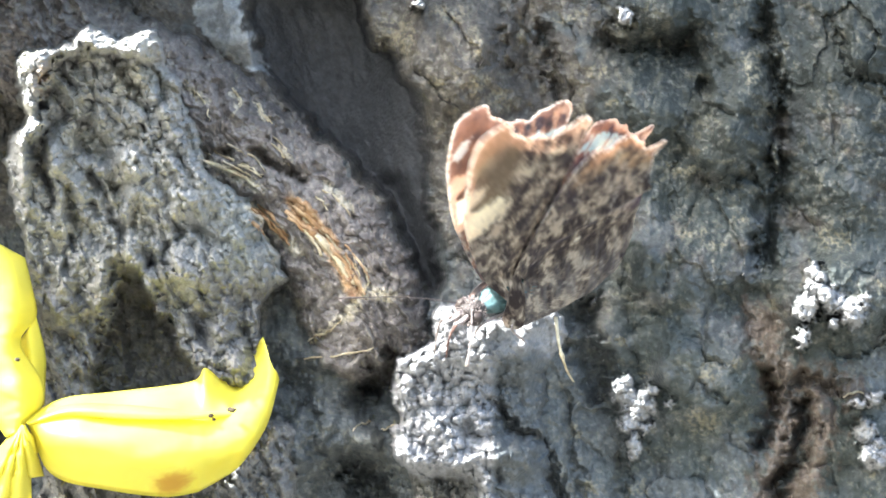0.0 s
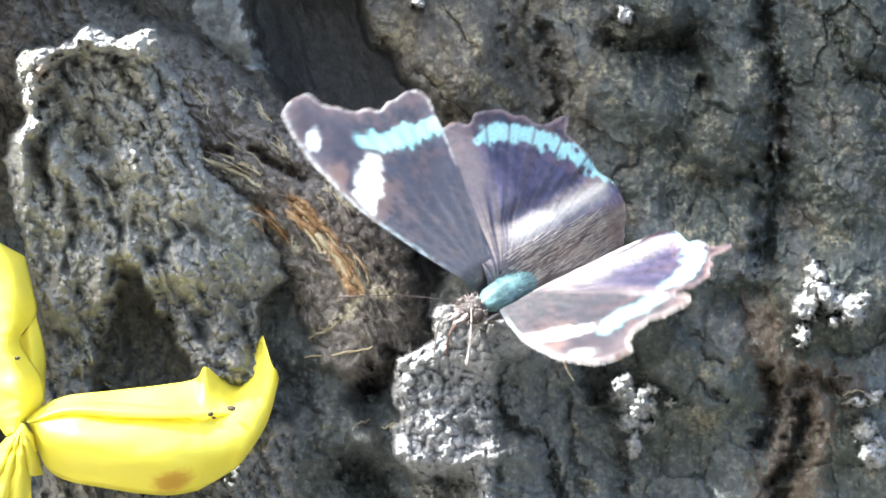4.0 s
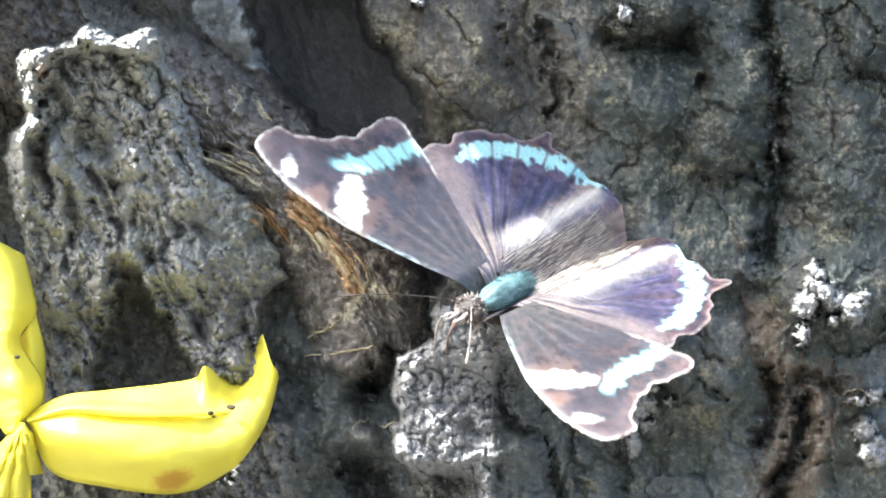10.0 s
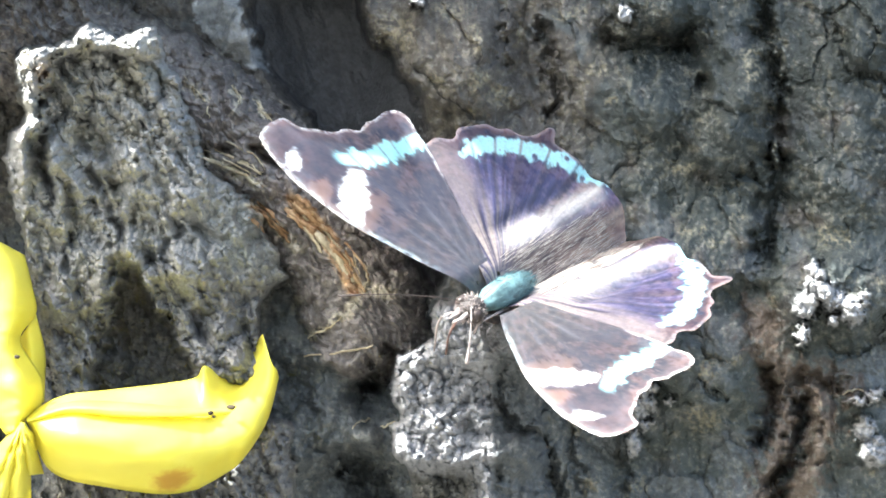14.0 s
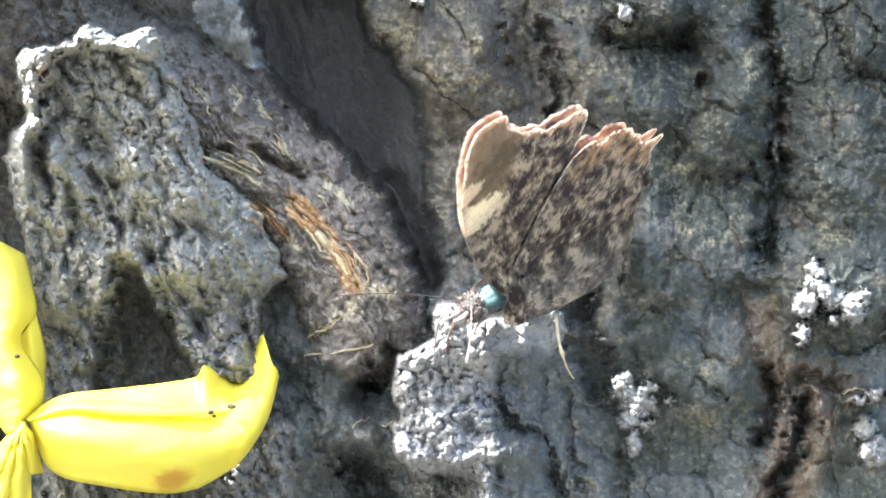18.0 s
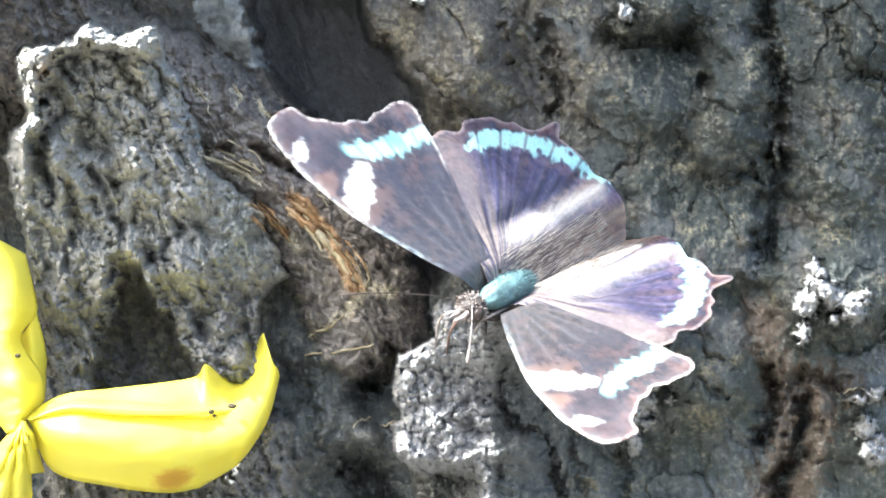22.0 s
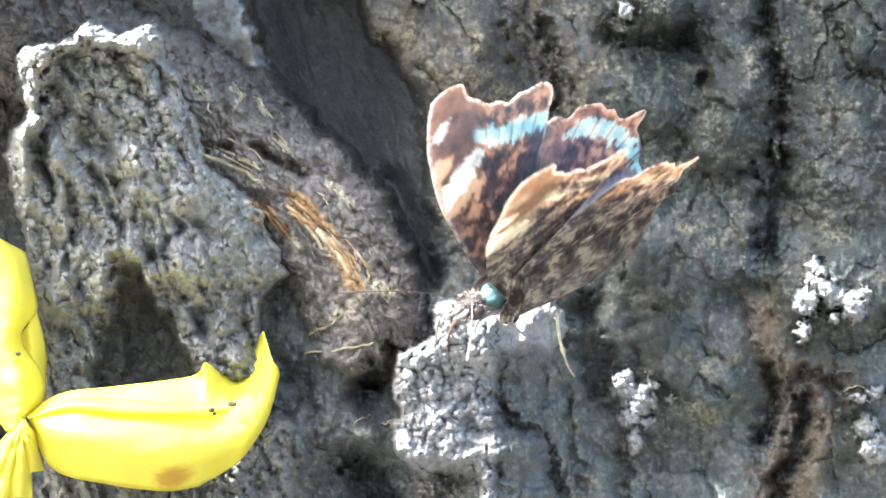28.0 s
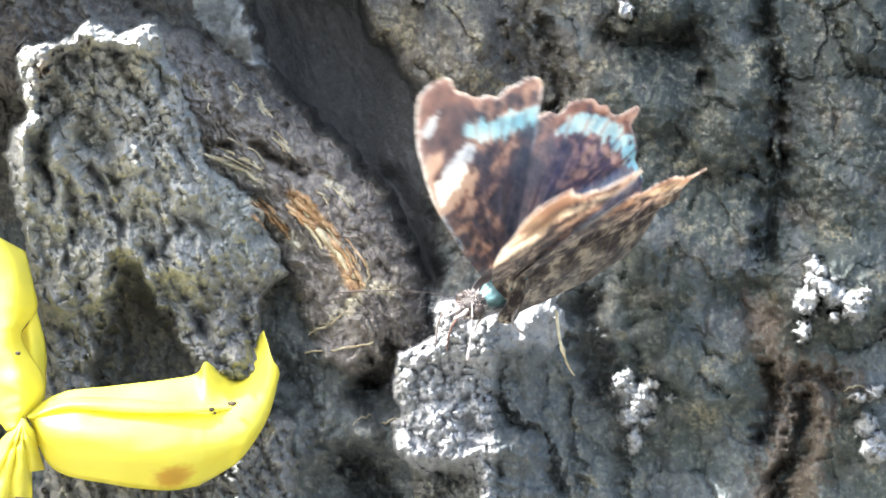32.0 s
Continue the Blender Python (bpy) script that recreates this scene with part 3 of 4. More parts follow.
def loft(name, sections, parent, label="", along=60, across=24, crease=0.0, seed=1):
    """A thin film drawn through cross sections, each a short row of plan places and heights."""
    cols = [through_points(s, across) for s in sections]
    lines = [through_points([c[j] for c in cols], along) for j in range(across)]
    bm = bmesh.new()
    grid = []
    for j in range(across):
        line = []
        for i, q in enumerate(lines[j]):
            wave = crease * (noise.noise(Vector((q.x * 0.012, q.y * 0.03, seed))) + 0.5 * noise.noise(Vector((q.x * 0.04, q.y * 0.09, seed + 5))))
            line.append(bm.verts.new(at(q.x, q.y, q.z + wave - 12)))
        grid.append(line)
    for j in range(across - 1):
        for i in range(along - 1):
            bm.faces.new((grid[j][i], grid[j][i + 1], grid[j + 1][i + 1], grid[j + 1][i]))
    bmesh.ops.recalc_face_normals(bm, faces=bm.faces)
    bmesh.ops.solidify(bm, geom=bm.faces[:], thickness=0.00008)
    return part(name, bm, yellow, parent, label)


def build_ribbon():
    tie = tagged(new("ribbon"), "bright yellow plastic ribbon knotted round the branch stub", "ribbon")
    tie.matrix_basis = Matrix.Identity(4)
    # each section runs from the upper edge to the lower edge
    loft("band", [[(44, 738, 36), (46, 742, 37.5), (48, 747, 37.5), (50, 752, 36)],
                  [(105, 702, 34), (100, 722, 37), (95, 770, 39), (92, 836, 35)],
                  [(195, 690, 33), (195, 722, 37), (195, 790, 40), (195, 864, 35)],
                  [(290, 679, 31), (290, 730, 36.5), (292, 805, 39), (290, 875, 34)],
                  [(344, 669, 30), (344, 730, 34.9), (347, 803, 37.5), (343, 868, 31.9)],
                  [(363, 647, 30.5), (366, 732, 34.2), (370, 801, 36.6), (360, 861, 31.3)],
                  [(392, 668, 26), (396, 730, 33.1), (408, 790, 35.2), (392, 843, 30.9)],
                  [(425, 672, 23), (428, 722, 32), (442, 775, 34), (428, 816, 31)],
                  [(455, 606, 22), (463, 690, 29), (472, 725, 30), (472, 748, 28)],
                  [(464, 592, 25), (480, 640, 27), (490, 655, 27), (494, 668, 26)]], tie, "wide band with brown stain", along=110, crease=0.35)
    loft("fold", [[(46, 744, 38), (48, 746, 38.2), (50, 748, 38)],
                  [(120, 712, 37), (120, 722, 38.6), (120, 732, 38.4)],
                  [(220, 712, 37.2), (220, 724, 38.8), (220, 738, 38.9)],
                  [(330, 722, 36), (330, 729, 37.2), (330, 738, 37.4)],
                  [(420, 724, 31.5), (420, 728, 32.2), (420, 732, 32.2)]], tie, "creased edge turned over", across=8)
    loft("upper_tail", [[(-70, 400, 30), (-40, 405, 33), (0, 428, 33), (44, 452, 30)],
                        [(-80, 480, 31), (-40, 490, 35), (20, 490, 36), (58, 510, 31)],
                        [(-80, 560, 32), (-40, 560, 36), (20, 560, 37), (64, 556, 31)],
                        [(-70, 620, 33), (-30, 620, 38), (10, 610, 38), (36, 602, 34)],
                        [(-40, 690, 35), (-5, 690, 38), (35, 680, 39), (74, 668, 33)],
                        [(-20, 730, 36), (10, 735, 38), (40, 722, 39), (76, 712, 34)],
                        [(10, 770, 36), (20, 765, 38), (32, 758, 38), (46, 745, 36)]], tie, "tail running up from the knot", crease=0.5, seed=3)
    loft("under_fold", [[(36, 596, 30), (48, 580, 31), (64, 556, 30)],
                        [(34, 640, 29), (56, 630, 31), (80, 622, 28)],
                        [(30, 690, 29), (56, 680, 31), (80, 672, 28)],
                        [(30, 720, 30), (54, 718, 31), (78, 712, 29)]], tie, "shaded inner fold", along=24, across=12, seed=4)
    # pleats fanning out below the knot
    for i, (side, low, width) in enumerate(((-46, 905, 34), (-12, 900, 34), (26, 886, 30), (52, 842, 26), (58, 800, 18))):
        root = (37 + i * 0.8, 747 + i * 0.5)
        mu, mv = (root[0] + side) / 2, (root[1] + low) / 2
        nu, nv = -(low - root[1]), side - root[0]
        m = math.hypot(nu, nv)
        nu, nv = nu / m, nv / m
        sections = []
        for pu, pv, w, up in ((root[0], root[1], 5, 37.5), (root[0] * 0.75 + side * 0.25, root[1] * 0.75 + low * 0.25, width * 0.4, 37.5), (mu, mv, width * 0.72, 36.5), (side, low, width, 33)):
            sections.append([(pu + nu * w, pv + nv * w, up - 2.5 + 0.5 * i), (pu + nu * w * 0.4, pv + nv * w * 0.4, up + 0.6 * i), (pu - nu * w * 0.3, pv - nv * w * 0.3, up + 1.2 + 0.5 * i), (pu - nu * w, pv - nv * w, up - 2.5 + 0.5 * i)])
        loft("knot_fold", sections, tie, "", along=26, across=18, crease=0.7, seed=9 + i)
    for k, (u, v, w) in enumerate(((372, 731, 5), (409, 721, 6), (303, 798, 3), (318, 782, 4), (332, 800, 4), (322, 790, 2.5), (300, 812, 2.5), (30, 632, 4), (378, 738, 3))):
        bm = bmesh.new()
        bmesh.ops.create_icosphere(bm, subdivisions=2, radius=1)
        place = at(u, v, (24.2 if u > 60 else 26.2) - 0.0135 * max(0, u - 300) * (v < 760) + (1.5 if v > 760 else 0))
        for w2 in bm.verts:
            n = 1 + 0.4 * noise.noise(w2.co * 2 + Vector((k * 7, 0, 0)))
            w2.co = place + Vector((w2.co.x * w * 1.3 * n, w2.co.y * 6, w2.co.z * w * 0.8 * n)) * 0.066 * MM
        part("speck", bm, dirt, tie, "dark speck of dirt")
    return tie


build_ribbon()

# ---- the back of the trunk, and the ground it stands in ----


def build_setting():
    bm = bmesh.new()
    rings = []
    for k in range(30):
        z = -1.25 + k * 0.1
        flare = 0.30 * math.exp(-(z + 1.25) / 0.22)
        ring = []
        for j in range(64):
            a = 2 * math.pi * j / 64
            r = (0.19 + flare) * (1 + 0.05 * noise.noise(Vector((math.cos(a) * 3, math.sin(a) * 3, z * 4))) + 0.03 * math.sin(a * 9 + 2 * noise.noise(Vector((a, 0, z * 3)))))
            ring.append(bm.verts.new((r * math.cos(a), 0.226 + r * math.sin(a), z)))
        rings.append(ring)
    for x, y in zip(rings, rings[1:]):
        for j in range(64):
            bm.faces.new((x[j], x[(j + 1) % 64], y[(j + 1) % 64], y[j]))
    part("trunk_core", bm, grey_bark, trunk, "rounded grey trunk behind the bark")
    soil, nodes, links, bsdf = material("soil")
    where = nodes.new("ShaderNodeTexCoord").outputs["Object"]
    c = ramp(nodes, [(0.35, (0.075, 0.07, 0.06)), (0.55, (0.125, 0.117, 0.1)), (0.7, (0.11, 0.125, 0.08))])
    links.new(noise_tex(nodes, links, where, 1.5, 8, 0.7), c.inputs[0])
    links.new(c.outputs[0], bsdf.inputs["Base Color"])
    bsdf.inputs["Roughness"].default_value = 0.95
    bm = bmesh.new()
    bmesh.ops.create_grid(bm, x_segments=80, y_segments=80, size=1)
    for w in bm.verts:
        r = w.co.xy.length
        w.co = Vector((w.co.x * (2 + 400 * r * r), w.co.y * (2 + 400 * r * r), 0.0)) 
        w.co.z = -1.22 + 0.03 * noise.noise(Vector((w.co.x * 1.3, w.co.y * 1.3, 0)))
    tagged(part("ground", bm, soil), "bare grey-brown earth with thin grass round the tree", "ground", kind="structure")


build_setting()

# ---- torn fibres and straws on the bark ----
amber_wood = bark_material("amber_wood", (0.14, 0.075, 0.035), (0.36, 0.22, 0.11), (0.6, 0.46, 0.3), 0.5, 0.5, (1, 1, 0.2, -40))
straw = bark_material("straw", (0.3, 0.25, 0.16), (0.5, 0.44, 0.3), (0.65, 0.6, 0.45), 0.5, 0.3)


def splinter(name, path, width, mat, parent, label="", lift=0.15, seed=0):
    """A torn strip of wood that follows the bark: a tapering, uneven, three-sided sliver."""
    n = 12
    pts = through_points([(u, v, 0) for u, v in path], n)
    pts = [p + Vector((5 * noise.noise(Vector((i * 0.55, seed, 1))), 5 * noise.noise(Vector((i * 0.55, seed, 9))), 0)) for i, p in enumerate(pts)]
    us, vs = np.array([p.x for p in pts]), np.array([p.y for p in pts])
    hs = relief(us, vs)[0]
    hs = np.convolve(np.pad(hs, 2, mode="edge"), np.ones(5) / 5, "valid") + lift
    bm = bmesh.new()
    rings = []
    for i in range(n):
        k = i / (n - 1)
        w = width * (0.25 + 0.75 * math.sin(math.pi * min(1, 0.12 + 0.85 * k)) ** 0.7) * (1 + 0.5 * noise.noise(Vector((k * 6, seed, 0))))
        du, dv = us[min(i + 1, n - 1)] - us[max(i - 1, 0)], vs[min(i + 1, n - 1)] - vs[max(i - 1, 0)]
        m = math.hypot(du, dv)
        pu, pv = -dv / m * w, du / m * w
        up = hs[i] + 0.35 * noise.noise(Vector((k * 4, seed, 3)))
        rings.append([bm.verts.new(at(us[i] + pu, vs[i] + pv, up)), bm.verts.new(at(us[i] + 0.2 * pu, vs[i] + 0.2 * pv, up + 0.05 * w + 0.2)), bm.verts.new(at(us[i] - pu, vs[i] - pv, up)), bm.verts.new(at(us[i], vs[i], up - 0.6))])
    for x, y in zip(rings, rings[1:]):
        for j in range(4):
            bm.faces.new((x[j], x[(j + 1) % 4], y[(j + 1) % 4], y[j]))
    bm.faces.new(rings[0][::-1])
    bm.faces.new(rings[-1])
    return part(name, bm, mat, parent, label)


def build_fibres():
    rng = random.Random(8)
    runs = [([(360, 278), (420, 305), (465, 332)], 9, straw, 6), ([(450, 365), (485, 395), (515, 430)], 11, amber_wood, 7), ([(520, 360), (565, 395), (600, 425)], 14, amber_wood, 8), ([(545, 395), (590, 445), (625, 500)], 14, straw, 9),
            ([(590, 440), (625, 485), (645, 520)], 10, amber_wood, 7), ([(340, 150), (365, 180), (370, 210)], 4, straw, 2), ([(410, 150), (425, 170), (420, 185)], 4, straw, 2), ([(455, 180), (470, 200), (480, 215)], 4, straw, 2), ([(570, 330), (600, 350), (620, 380)], 4, straw, 3),
            ([(480, 250), (500, 268), (512, 290)], 4, straw, 2), ([(400, 250), (440, 270), (470, 300)], 3, straw, 3), ([(640, 455), (650, 490), (640, 520)], 4, straw, 2)]
    for path, width, mat, count in runs:
        for k in range((count + 2) // 2):
            du, dv = (rng.uniform(-20, 20), rng.uniform(-20, 20)) if k else (0, 0)
            cut = rng.uniform(0.4, 1.0) if k else 1.0
            shifted = [(path[0][0] + (u - path[0][0]) * cut + du, path[0][1] + (v - path[0][1]) * cut + dv) for u, v in path]
            splinter("torn_fibre", shifted, width * (rng.uniform(0.18, 0.45) if k else 0.5), mat, trunk, "torn amber wood fibre" if mat is amber_wood else "", seed=rng.random() * 90)
    for path in ([(543, 600), (575, 585), (605, 560)], [(540, 632), (600, 625), (660, 612)], [(700, 745), (690, 752), (672, 756)], [(655, 742), (640, 745), (622, 760)], [(1490, 700), (1510, 690), (1530, 692)]):
        splinter("straw", path, 2.2, straw, trunk, "", 0.5, rng.random() * 90)


build_fibres()


def build_stalk():
    bm = bmesh.new()
    pts = through_points([at(983, 556, 12), at(988, 600, 13), at(994, 625, 13.5), at(1003, 652, 12), at(1015, 672, 9)], 20)
    rings = []
    for i, p in enumerate(pts):
        w = (3.6 - 1.6 * i / 19 + (2.2 if i in (9, 10) else 0)) * 0.066 * MM
        rings.append([bm.verts.new(p + Vector((w * math.cos(a), w * math.sin(a), 0))) for a in (0.3, 1.6, 2.9, 4.1, 5.3)])
    for x, y in zip(rings, rings[1:]):
        for j in range(5):
            bm.faces.new((x[j], x[(j + 1) % 5], y[(j + 1) % 5], y[j]))
    bm.faces.new(rings[0][::-1])
    bm.faces.new(rings[-1])
    tagged(part("dry_stalk", bm, straw), "thin dry plant stalk hanging from the bark knob", "plant stalk")


build_stalk()

# ---- the butterfly ----
UNIT = (-EYE - 23 * MM) / LENS
AHEAD, ABOVE, ASIDE = Vector((-0.6951, -0.6427, -0.3229)), Vector((0.2639, -0.6455, 0.7168)), Vector((0.6693, -0.4110, -0.6192))
SEAT = Vector((73.3 * UNIT, EYE + LENS * UNIT, -90.8 * UNIT))
FORE = [(-18, 22), (32, 72), (92, 157), (148, 252), (180, 345), (192, 415), (184, 456), (150, 470), (116, 468), (98, 440), (70, 424), (43, 406), (14, 402), (-12, 389), (-38, 398), (-58, 397), (-86, 402), (-112, 394), (-124, 372),
        (-120, 345), (-112, 275), (-86, 160), (-66, 60), (-58, -30), (-20, -28), (-6, -6)]
HIND = [(-40, 22), (-38, 95), (-48, 170), (-62, 245), (-84, 300), (-136, 318), (-174, 303), (-200, 318), (-232, 312), (-262, 304), (-280, 286), (-302, 278), (-318, 256), (-346, 246), (-388, 248), (-396, 236), (-376, 216), (-388, 190), (-400, 160),
        (-410, 120), (-422, 70), (-414, 20), (-380, -26), (-310, -48), (-220, -56), (-130, -54), (-62, -44), (-46, -20)]


def tint(base, other, k):
    return base * (1 - k[:, None]) + np.array(other) * k[:, None]


def blot(a, b, ca, cb, ra, rb, turn):
    c, s = math.cos(radians(turn)), math.sin(radians(turn))
    x, y = (a - ca) * c + (b - cb) * s, -(a - ca) * s + (b - cb) * c
    n = 0.35 * fbm(a / 18, b / 18, 3, 201)
    return smooth(1.18, 0.85, np.hypot(x / ra, y / rb) + n)


def veins(a, b, a0, b0, count, lo, hi):
    ang = (np.arctan2(b - b0, a - a0) - lo) / (hi - lo) * count
    r = np.hypot(a - a0, b - b0)
    return np.exp(-(np.abs(ang - np.round(ang)) * r * (hi - lo) / count / 3.2) ** 2) * smooth(30, 80, r)


def fore_upper(a, b, edge):
    col = np.tile(np.array((0.025, 0.0252, 0.031)), (len(a), 1))
    col = tint(col, (0.055, 0.055, 0.045), smooth(260, 60, b))
    streak = smooth(0.05, 0.5, fbm(np.arctan2(b + 10, a + 60) * 14, np.hypot(a, b) / 130, 4, 213))
    col = tint(col, (0.095, 0.094, 0.115), 0.35 * streak)
    col = tint(col, (0.12, 0.115, 0.125), smooth(46, 4, edge) * (0.5 + 0.5 * fbm(a / 14, b / 14, 2, 211)).clip(0, 1) * smooth(250, 330, b))
    v = veins(a, b, -30, 20, 9, 1.05, 1.95)
    col = tint(col, (0.015, 0.012, 0.013), 0.5 * v)
    col = tint(col, (0.22, 0.21, 0.24), 0.3 * veins(a, b, -30, 20, 4, 0.95, 1.75) * smooth(300, 180, b))
    low = np.interp(a, [-130, -100, -16, 53, 75], [306, 303, 306, 328, 352])
    high = np.interp(a, [-130, -65, 17, 72, 95], [336, 345, 352, 371, 372])
    jag = 11 * fbm(a / 20, b / 20, 3, 221)
    band = smooth(-4, 5, b - low + jag) * smooth(-4, 5, high - b + jag) * smooth(84, 62, a)
    col = tint(col, (0.36, 0.78, 0.86), band * (1 - 0.5 * v))
    col = tint(col, (0.80, 0.86, 0.90), blot(a, b, 96, 278, 56, 27, -47))
    col = tint(col, (0.78, 0.85, 0.90), blot(a, b, 158, 386, 24, 15, -40))
    costa = np.exp(-((edge - 3) / 7) ** 2) * smooth(0, 20, a - np.interp(b, [60, 160, 260, 340, 460], [5, 70, 130, 155, 150])) * (fbm(a / 9, b / 9, 2, 231) > -0.05)
    col = tint(col, (0.45, 0.55, 0.58), 0.8 * costa * smooth(70, 130, b))
    fringe = smooth(8, 2, edge) * smooth(200, 300, b) * (fbm(a / 11, b / 11, 2, 233) > -0.12)
    return tint(col, (0.7, 0.69, 0.7), 0.85 * fringe)


def hind_upper(a, b, edge):
    col = np.tile(np.array((0.038, 0.038, 0.098)), (len(a), 1))
    ray = fbm(np.arctan2(b - 25, a + 70) * 22, np.hypot(a, b) / 260, 3, 243)
    col = tint(col, (0.018, 0.017, 0.03), 0.8 * smooth(0.0, 0.35, ray))
    col = tint(col, (0.13, 0.12, 0.22), 0.5 * smooth(0.0, -0.4, ray))
    v = veins(a, b, -70, 25, 8, 1.7, 3.1)
    col = tint(col, (0.06, 0.055, 0.06), 0.5 * v)
    mid, _ = line_distance(a, b, [(-178, 272), (-230, 268), (-290, 243), (-345, 198), (-388, 148), (-428, 92)])
    jag = 13 * fbm(a / 17, b / 17, 3, 241)
    width = np.interp(a, [-440, -400, -300, -200, -170], [9, 15, 20, 18, 8])
    band = smooth(5, -4, mid - width + jag)
    d1, _, _ = cells(a / 38, b / 38, 251)
    col = tint(col, (0.40, 0.78, 0.86), band * (1 - 0.7 * v) * smooth(0.10, 0.2, d1))
    col = tint(col, (0.014, 0.018, 0.026), 0.85 * smooth(40, 24, edge + 8 * fbm(a / 20, b / 20, 2, 245)) * (1 - band) * smooth(90, 150, b))
    col = tint(col, (0.22, 0.18, 0.17), 0.8 * smooth(70, 20, np.hypot((a + 118) / 1.0, (b - 250) / 1.6)))
    streak = (0.5 + 0.8 * fbm(np.arctan2(b - 10, a + 60) * 26, np.hypot(a, b) / 120, 3, 261)).clip(0, 1)
    root = smooth(220, 50, np.hypot(a + 60, b - 20))
    rays = (0.5 + 1.5 * fbm(np.arctan2(b - 10, a + 60) * 13, np.hypot(a, b) / 300, 3, 263)).clip(0, 1)
    col = tint(col, (0.46, 0.38, 0.31), 0.8 * root * rays)
    pleat = np.exp(-((b + 0.06 * a - 71) / 20) ** 2) * smooth(-90, -170, a) * smooth(-420, -380, a)
    col = tint(col, (0.06, 0.045, 0.035), smooth(70, 44, b) * smooth(-60, -150, a))
    col = tint(col, (0.30, 0.23, 0.17), smooth(70, 40, b) * smooth(-60, -150, a) * streak)
    # pale hairy fold, painted nearly white for its sunlit crest
    col = tint(col, (0.82, 0.78, 0.73), pleat * (0.55 + 0.45 * streak))
    return tint(col, (0.30, 0.28, 0.30), 0.6 * smooth(9, 1, edge) * smooth(120, 200, b))


def mottled(a, b):
    p, q = (a + b) * 0.5, (a - b) * 0.707
    n1, n2, n3 = fbm(p / 52, q / 52, 3, 271), fbm(p / 19, q / 19, 3, 277), fbm(p / 7, q / 7, 2, 279)
    col = np.tile(np.array((0.17, 0.135, 0.1)), (len(a), 1))
    col = tint(col, (0.50, 0.42, 0.31), smooth(0.0, 0.5, n1 * 0.6 + n2 * 0.6 + n3 * 0.35))
    col = tint(col, (0.035, 0.024, 0.017), smooth(0.0, 0.4, -n1 * 0.55 - n2 * 0.65 - n3 * 0.3))
    f1, f2, own = cells(p / 24 + 0.8 * n2, q / 24 + 0.8 * n1, 281)
    col = tint(col, (0.028, 0.02, 0.014), 0.6 * np.exp(-((f2 - f1) / 0.1) ** 2) * (n1 < 0.1))
    return tint(col, (0.48, 0.43, 0.36), 0.7 * smooth(0.3, 0.15, f1) * (own > 0.72))


def fore_under(a, b, edge):
    col = mottled(a, b)
    col = tint(col, (0.2, 0.15, 0.085), 0.85 * smooth(215, 260, b + 20 * fbm(a / 30, b / 30, 2, 294)) * smooth(30, 80, a))
    col = tint(col, (0.34, 0.255, 0.16), 0.7 * smooth(420, 470, b + 0.5 * a + 40 * fbm(a / 30, b / 30, 3, 292)) * smooth(70, 110, a))
    col = tint(col, (0.42, 0.32, 0.235), 0.6 * smooth(28, 5, edge + 22 * fbm(a / 24, b / 24, 3, 291)) * smooth(300, 340, b))
    bars = smooth(-0.1, 0.25, np.sin(b / 9 + 0.03 * a + 2.2 * fbm(a / 30, b / 30, 2, 299))) * smooth(215, 150, b) * smooth(-20, 20, a - 0.3 * b)
    col = tint(col, (0.48, 0.43, 0.34), 0.6 * bars)
    col = tint(col, (0.03, 0.02, 0.015), 0.8 * smooth(-0.1, -0.5, np.sin(b / 9 + 0.03 * a + 2.2 * fbm(a / 30, b / 30, 2, 299))) * smooth(215, 150, b) * smooth(-20, 20, a - 0.3 * b))
    col = tint(col, (0.88, 0.80, 0.58), blot(a, b, 110, 246, 66, 36, -12))
    col = tint(col, (0.84, 0.74, 0.54), blot(a, b, 162, 310, 42, 23, -25))
    dash = (fbm(a / 7, b / 7, 2, 293) > 0.02) * np.exp(-((edge - 2) / 6) ** 2) * smooth(60, 100, a)
    # sun glints along the pale outer fringe, painted in white
    col = tint(col, (0.92, 0.87, 0.8), 0.95 * smooth(9, 3, edge) * smooth(200, 300, b) * (fbm(a / 13, b / 13, 2, 298) > -0.1))
    return tint(col, (0.45, 0.40, 0.32), 0.6 * dash)


def hind_under(a, b, edge):
    col = mottled(a, b)
    rim, _ = line_distance(a, b, [(-122, 262), (-215, 290), (-290, 246), (-370, 220)])
    col = tint(col, (0.56, 0.37, 0.20), 0.8 * smooth(48, 10, rim) * (0.55 + 1.0 * fbm(a / 26, b / 22, 3, 295)).clip(0, 1))
    col = tint(col, (0.75, 0.72, 0.62), blot(a, b, -229, 67, 9, 5, 20))
    col = tint(col, (0.26, 0.245, 0.23), 0.5 * smooth(60, 0, b) * (0.5 + fbm(a / 12, b / 50, 3, 297)).clip(0, 1))
    # glinting outer rim: sun on the fringe put into white paint
    col = tint(col, (0.92, 0.86, 0.78), 0.95 * smooth(9, 3, edge) * smooth(120, 240, b) * (fbm(a / 13, b / 13, 2, 298) > -0.1))
    return col


